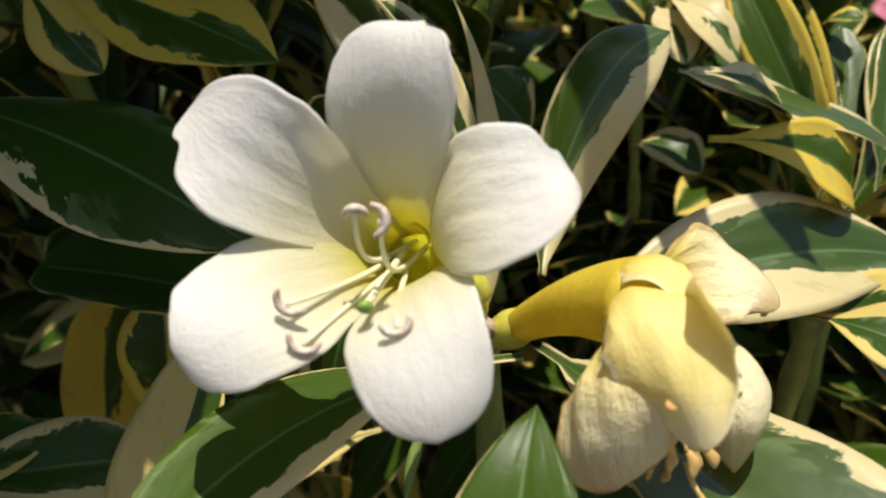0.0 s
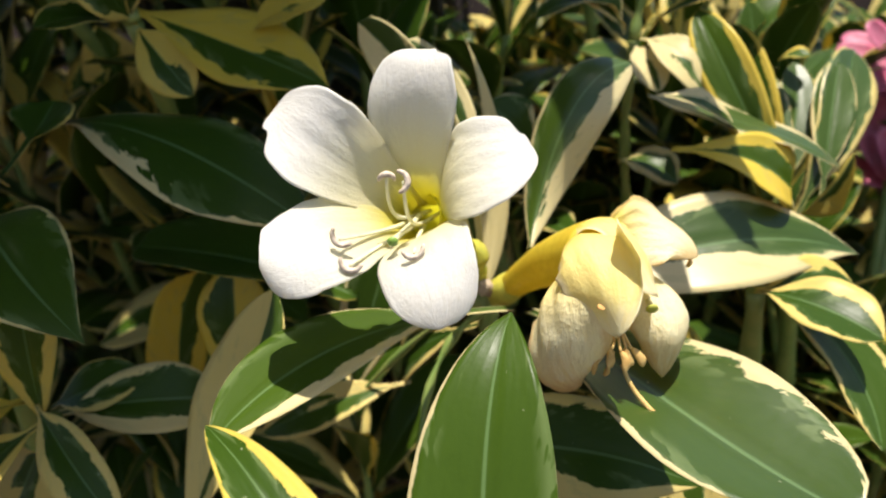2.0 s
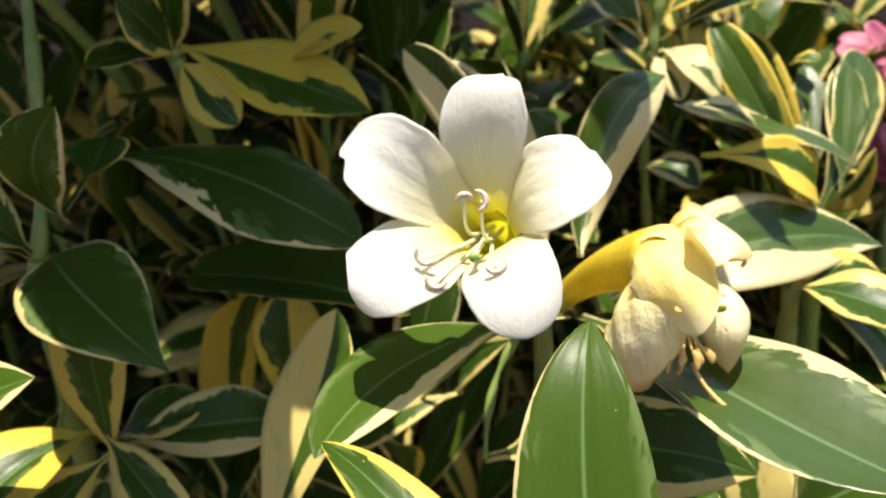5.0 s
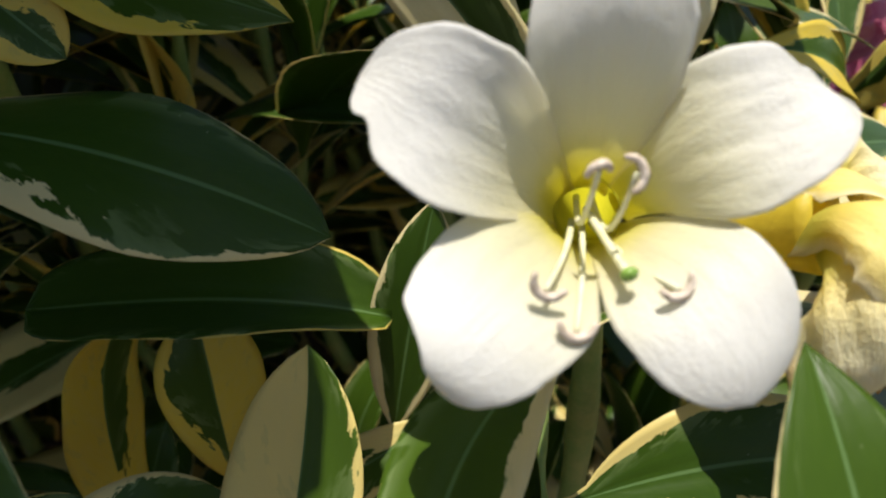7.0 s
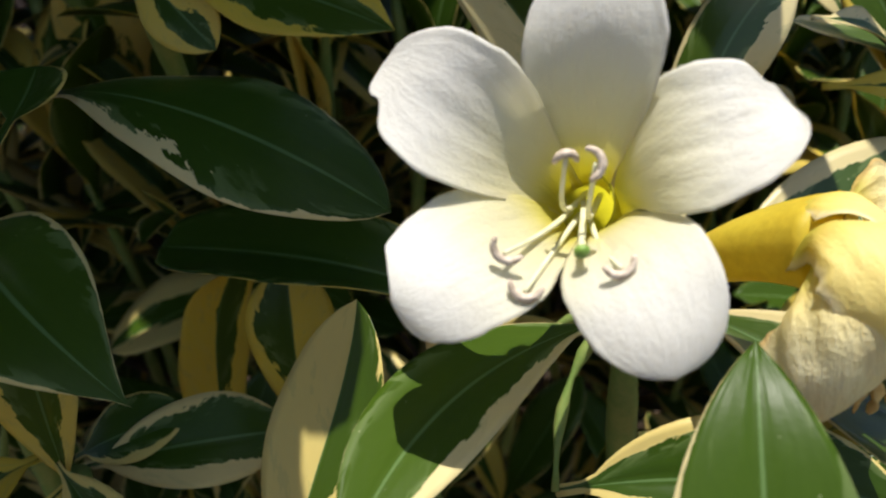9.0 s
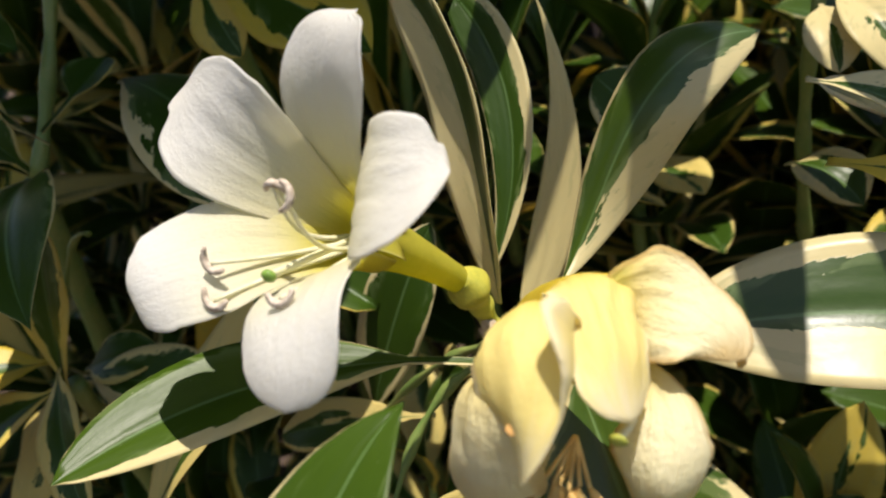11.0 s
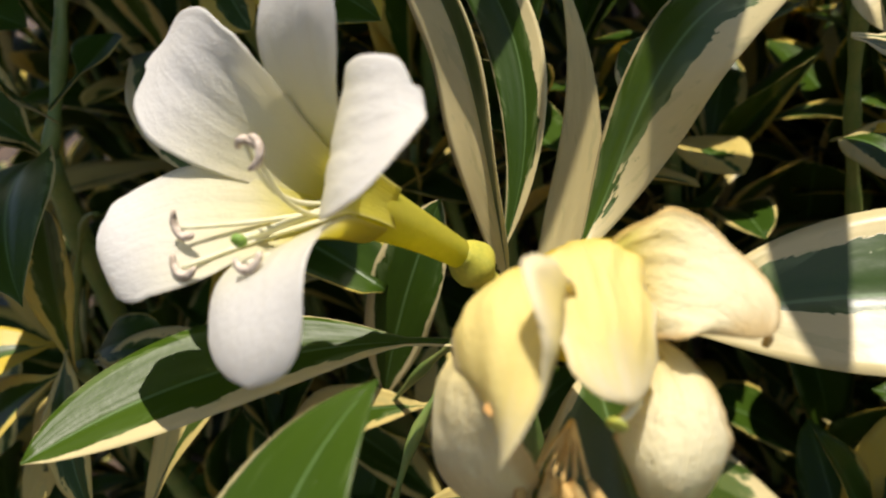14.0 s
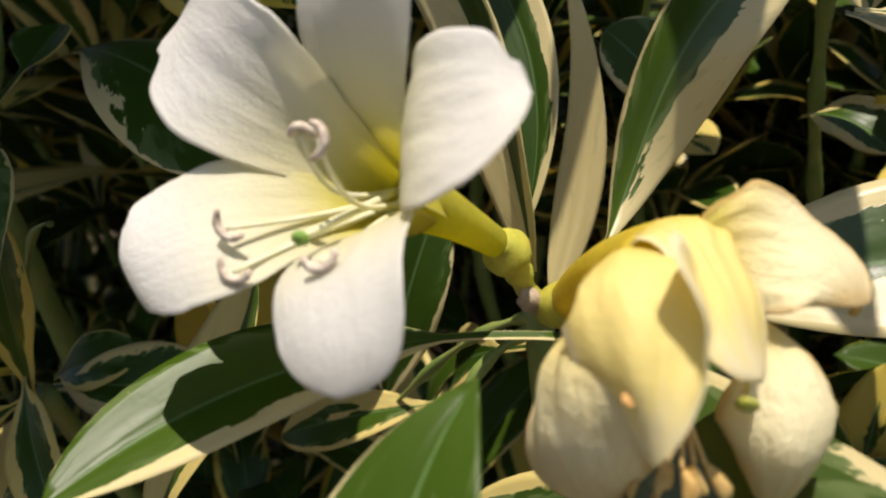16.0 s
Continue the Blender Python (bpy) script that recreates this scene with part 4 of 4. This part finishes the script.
leaf(shade_shoot, (-0.25, 0.26, 1.305), (-0.33, 0.16, 1.31), 0.046, (0, 0, 1), 0.06, (0.1, 0.1), 0.2)
stem(left_shoot, (-0.2072, 0.2, 1.0318), (-0.1938, 0.2, 1.0736), (-0.1818, 0.2, 1.113), (-0.1614, 0.195, 1.1125), 0.0014, 0.0012)

# unseen shoot added overhead to shade the upright and right-hand leaves
shade_shoot = thing("leafy_shoot", (0.03, 0.36, 1.33), "unseen crown shoot with broad spreading leaves, added to shade the leaves below", "shoot", "shoots of the shrub")
stem(shade_shoot, (0.04, 0.52, 1.18), (0.035, 0.48, 1.24), (0.03, 0.42, 1.3), (0.03, 0.34, 1.345), 0.005, 0.004)
leaf(shade_shoot, (0.03, 0.34, 1.34), (-0.002, 0.195, 1.34), 0.024, (0, 0, 1), 0.04, (0.1, 0.1), 0.2)
leaf(shade_shoot, (0.03, 0.34, 1.342), (0.066, 0.168, 1.352), 0.03, (0, 0, 1), 0.04, (0.1, 0.1), 0.2)
leaf(shade_shoot, (0.03, 0.34, 1.342), (0.023, 0.188, 1.35), 0.016, (0, 0, 1), 0.04, (0.1, 0.1), 0.2)
leaf(shade_shoot, (0.03, 0.34, 1.342), (0.108, 0.166, 1.356), 0.024, (0, 0, 1), 0.04, (0.1, 0.1), 0.2)
leaf(shade_shoot, (0.03, 0.34, 1.342), (0.138, 0.19, 1.36), 0.024, (0, 0, 1), 0.04, (0.1, 0.1), 0.2)
leaf(shade_shoot, (0.03, 0.34, 1.34), (0.052, 0.205, 1.34), 0.036, (0, 0, 1), 0.04, (0.1, 0.1), 0.2)
leaf(shade_shoot, (0.03, 0.34, 1.34), (0.085, 0.265, 1.35), 0.036, (0, 0, 1), 0.04, (0.1, 0.1), 0.2)
FEET = [(0.03, 0.27, 0.86), (0.02, 0.1, 0.86), (-0.2302, 0.26, 0.9353), (-0.1956, 0.26, 0.8522), (-0.1265, 0.24, 0.7899), (0.2213, 0.4, 0.8609), (0.0946, 0.36, 1.0835), (-0.1555, 0.36, 1.0523), (0.1583, 0.3, 0.9285), (-0.12, 0.42, 1.1)]

# ---- the rest of the shrub ----
rng = random.Random(7)
BOUGHS = []


def wild_shoot(foot, top, leaves, size, dark, label="shaded inner shoot with variegated leaves"):
    """A shoot of the shrub's mass: leaves stand round the stem, steeper towards its tip."""
    foot, top = Vector(foot), Vector(top)
    shoot = thing("leafy_shoot", foot, label, "shoot", "shoots of the shrub")
    bend = Vector((rng.uniform(-0.02, 0.02), rng.uniform(-0.02, 0.02), 0))
    ctrl = (foot, foot.lerp(top, 0.35) + bend, foot.lerp(top, 0.7) + bend, top)
    stem(shoot, *ctrl, 0.0048, 0.0026)
    spin = rng.uniform(0, 6.28)
    for k in range(leaves):
        s = 1 - 0.55 * (k / leaves) ** 1.2
        place = bez(ctrl, s)
        turn = spin + k * 2.4 + rng.uniform(-0.3, 0.3)
        rise = radians(62 - 70 * (1 - s) / 0.55 + rng.uniform(-18, 18))
        way = Vector((math.cos(turn) * math.cos(rise), math.sin(turn) * math.cos(rise), math.sin(rise)))
        length = size * rng.uniform(0.75, 1.2)
        face = Vector((0, -0.25, 1)) - way * way.z
        edge = rng.choice((0.03, 0.06, 0.14, 0.35, 0.75))
        leaf(shoot, place, place + way * length, length * rng.uniform(0.30, 0.40), face, rng.uniform(0.02, 0.16), (edge * rng.uniform(0.3, 1.5), edge * rng.uniform(0.3, 1.5)), (rng.uniform(0.25, 1.0) if place.x < 0.1 else rng.uniform(0.5, 1.0)), ns=13, nv=6, twist=rng.uniform(-25, 25))
    BOUGHS.append(foot)
    return shoot


# dense mass behind
for k in range(110):
    x = -0.62 + 1.36 * ((k * 0.618) % 1.0)
    y = rng.uniform(0.36, 0.62)
    height = rng.uniform(0.86, 1.32) if x < 0.12 else rng.uniform(0.80, 1.18 if x < 0.22 else 1.02)
    top = Vector((x, y, height))
    wild_shoot((x + rng.uniform(-0.04, 0.04), y + rng.uniform(0.02, 0.08), height - rng.uniform(0.14, 0.22)), top, rng.randint(7, 10), 0.088, 0)
# fuller shoots in front of the mass
for k in range(22):
    x = -0.50 + 0.46 * ((k * 0.618) % 1.0)
    y = rng.uniform(0.33, 0.42)
    height = rng.uniform(1.00, 1.24)
    wild_shoot((x, y + 0.05, height - 0.17), (x, y, height), 8, 0.108, 0)
for k in range(12):
    x = 0.20 + 0.30 * ((k * 0.618) % 1.0)
    y = rng.uniform(0.34, 0.44)
    height = rng.uniform(0.90, 1.00)
    wild_shoot((x, y + 0.05, height - 0.17), (x, y, height), 8, 0.100, 0, "sunlit inner shoot with yellow-edged leaves")
for k in range(9):
    x = 0.09 + 0.13 * ((k * 0.618) % 1.0)
    y = rng.uniform(0.40, 0.48)
    height = rng.uniform(1.09, 1.16) - 0.25 * max(0.0, x - 0.2)
    wild_shoot((x, y + 0.05, height - 0.15), (x, y, height), 8, 0.085, 0, "sunlit inner shoot with yellow-edged leaves")
for k in range(18):
    x = 0.02 + 0.26 * ((k * 0.618) % 1.0)
    y = rng.uniform(0.40, 0.56)
    height = rng.uniform(0.97, 1.09)
    wild_shoot((x, y + 0.05, height - 0.15), (x, y, height), 9, 0.098, 0, "sunlit inner shoot with yellow-edged leaves")
for k in range(20):
    x = -0.66 + 0.36 * ((k * 0.618) % 1.0)
    y = rng.uniform(0.14, 0.40)
    height = rng.uniform(0.84, 1.10)
    wild_shoot((x, y + 0.05, height - 0.16), (x, y, height), 9, 0.100, 0)
for k in range(16):
    x = -0.05 + 0.20 * ((k * 0.618) % 1.0)
    y = rng.uniform(0.45, 0.62)
    height = rng.uniform(1.06, 1.18)
    wild_shoot((x, y + 0.05, height - 0.15), (x, y, height), 9, 0.090, 0, "sunlit inner shoot with yellow-edged leaves")
for k in range(20):
    x = 0.14 + 0.34 * ((k * 0.618) % 1.0)
    y = rng.uniform(0.50, 0.62)
    height = rng.uniform(1.02, 1.20) - 0.30 * max(0.0, x - 0.24)
    wild_shoot((x, y + 0.05, height - 0.15), (x, y, height), 9, 0.095, 0, "sunlit inner shoot with yellow-edged leaves")
# low growth under the flowers
for k in range(16):
    x = -0.30 + 0.58 * ((k * 0.618) % 1.0)
    y = rng.uniform(0.20, 0.33)
    height = rng.uniform(0.88, 0.97)
    wild_shoot((x, y + 0.05, height - 0.16), (x, y, height), 7, 0.085, 0)
# taller crown, unseen above the view, added to shade the left and back
for k in range(40):
    x = -0.52 + 0.40 * ((k * 0.618) % 1.0)
    y = rng.uniform(0.22, 0.60)
    height = 1.36 + 0.22 * max(0.0, y - 0.1) + rng.uniform(0.0, 0.14)
    wild_shoot((x, y + 0.05, height - 0.13), (x, y, height), 8, 0.090, 0, "unseen leafy crown shoot with variegated leaves, added for shade")
for k in range(24):
    x = -0.12 + 0.085 * ((k * 0.618) % 1.0)
    y = rng.uniform(0.31, 0.62)
    height = 1.42 + 0.22 * max(0.0, y - 0.1) + rng.uniform(0.0, 0.10)
    wild_shoot((x, y + 0.05, height - 0.13), (x, y, height), 8, 0.090, 0, "unseen leafy crown shoot with variegated leaves, added for shade")
# unseen canopy added further forward to darken the left-hand leaves
for k in range(40):
    x = -0.64 + 0.48 * ((k * 0.618) % 1.0)
    y = rng.uniform(0.02, 0.32)
    height = rng.uniform(1.42, 1.60)
    if -0.25 < x < -0.12 and y < 0.17:
        continue
    wild_shoot((x, y + 0.05, height - 0.13), (x, y, height), 9, 0.095, 0, "unseen leafy crown shoot with variegated leaves, added for shade")
# more unseen canopy beside the camera, added to block sky from front-left
for k in range(36):
    x = -0.72 + 0.44 * ((k * 0.618) % 1.0)
    y = rng.uniform(-0.22, 0.04)
    height = rng.uniform(1.38, 1.58)
    wild_shoot((x, y + 0.05, height - 0.13), (x, y, height), 9, 0.100, 0, "unseen leafy crown shoot with variegated leaves, added for shade")


def far_foliage():
    """The shrub's leaves further in: real leaves, too many to count, in one mesh."""
    verts, faces, uvs, var = [], [], [], []
    for k in range(4500):
        x = rng.uniform(-1.1, 1.3)
        y = rng.uniform(0.62, 1.0)
        top = 1.62 if x < 0.03 else 1.36 - 0.47 * max(0.0, min(1.0, (x - 0.25) / 0.35))
        base = Vector((x, y, rng.uniform(0.45, top)))
        turn, rise = rng.uniform(0, 6.28), radians(rng.uniform(-25, 65))
        way = Vector((math.cos(turn) * math.cos(rise), math.sin(turn) * math.cos(rise), math.sin(rise)))
        length = rng.uniform(0.06, 0.10)
        face = (Vector((0, -0.4, 1)) - way * way.z).normalized()
        face = (face - way * face.dot(way)).normalized()
        side = way.cross(face)
        edge, tone, seed, first = rng.choice((0.08, 0.2, 0.4, 0.8)), rng.uniform(0, 0.9), rng.uniform(0, 7), len(verts)
        for i in range(7):
            s = i / 6
            half = length * 0.19 * (s ** 0.9 * (1 - s) ** 0.75 / 0.32 + 0.02)
            for v in (-1, -0.5, 0, 0.5, 1):
                verts.append(base + way * (length * s) + side * (half * v) + face * (0.25 * half * v * v + length * 0.35 * s * (1 - s)))
                uvs += (s, v, seed)
                var += (edge, edge, tone)
        for i in range(6):
            for j in range(4):
                a = first + i * 5 + j
                faces.append((a, a + 1, a + 6, a + 5))
    me = bpy.data.meshes.new("far_foliage")
    me.from_pydata(verts, [], faces)
    me.polygons.foreach_set("use_smooth", [True] * len(me.polygons))
    me.attributes.new("leaf_uv", "FLOAT_VECTOR", "POINT").data.foreach_set("vector", uvs)
    me.attributes.new("leaf_var", "FLOAT_VECTOR", "POINT").data.foreach_set("vector", var)
    me.materials.append(LEAF)
    return tagged(new("far_foliage", me), "dense variegated leaves deep in the shrub", "foliage", kind="stuff")


far_foliage()

# woody frame that carries the shoots
trunk = thing("shrub_trunk", (0.02, 0.80, 0.0), "brown woody trunk and limbs inside the shrub", "trunk")
FORK = Vector((0.02, 0.78, 0.50))
part("trunk", pipe_mesh("trunk", straight((0.02, 0.80, 0.0), FORK), lambda s: 0.035 - 0.010 * s, 12, 10, origin=trunk.location), BARK, trunk)
BOUGHS += [Vector(p) for p in FEET]
for foot in BOUGHS:
    mid = foot + Vector((0, 0.13, -0.12))
    rise = FORK.lerp(mid, 0.7)
    if foot.z > 1.2 and foot.y < 0.40:
        rise, mid = Vector((foot.x * 0.7, 1.05, 1.35)), Vector((foot.x, 0.72, 1.75))
    part("limb", pipe_mesh("limb", (FORK, rise, mid, foot + Vector((0, 0, 0.004))), lambda s: 0.0045 - 0.002 * s, 6, 10, origin=trunk.location), BARK, trunk)


part("node_scar", ball_mesh("node_scar", (0.0108, 0.1808, 1.1104), (0.0036, 0.0022, 0.0032), (0.3, 0.5, 0), 0.45, main_shoot.location), NODE, main_shoot, "dry pale brown scar at the fork")

# ---- ground and back ----
def slab(name, size, place, material, label, category):
    bm = bmesh.new()
    bmesh.ops.create_cube(bm, size=1)
    bmesh.ops.scale(bm, vec=size, verts=bm.verts)
    me = bpy.data.meshes.new(name)
    bm.to_mesh(me), bm.free()
    me.materials.append(material)
    ob = new(name, me)
    ob.location = place
    return tagged(ob, label, category, kind="structure")


slab("ground", (400, 400, 0.1), (0, 0, -0.05), SOIL, "dark bare soil under the shrub", "ground")
slab("wall_back", (8, 0.2, 2.4), (1.0, 3.2, 1.2), WALL, "dark brown painted wall beyond the shrub", "wall")


# ---- magenta flowers beyond the shrub ----
def magenta_cluster(place, count, spread):
    """A loose head of magenta bracts on a stalk from the ground."""
    head = thing("magenta_flower", place, "soft magenta pink flower head on a green stalk", "flower", "magenta flowers")
    place = Vector(place)
    part("stalk", pipe_mesh("stalk", straight((place.x, place.y + 0.03, 0.0), place), lambda s: 0.004, 7, 6, origin=place), STEM, head)
    for k in range(count):
        turn, rise = k * 2.4, radians(rng.uniform(-20, 70))
        way = Vector((math.cos(turn) * math.cos(rise), math.sin(turn) * math.cos(rise), math.sin(rise)))
        base = place + way * rng.uniform(0.0, spread * 0.4)
        ctrl = straight(base, base + way * spread)
        face = (Vector((0, -0.8, 0.6)) - way * 0.3).normalized()
        mesh = blade_mesh("bract", ctrl, spread * 0.6, face, face, lambda s: (s + 0.04) ** 0.7 * (1.02 - s) ** 0.5 * 1.8, lambda s: 0.3, 0.0008, 8, 6, 0.1, 1.5, k, origin=place)
        part("bract", mesh, PINK, head)


for place in ((0.266, 0.400, 1.168), (0.280, 0.420, 1.150), (0.333, 0.450, 1.169), (0.270, 0.400, 1.095), (0.320, 0.420, 1.065)):
    magenta_cluster(place, 16, 0.036)
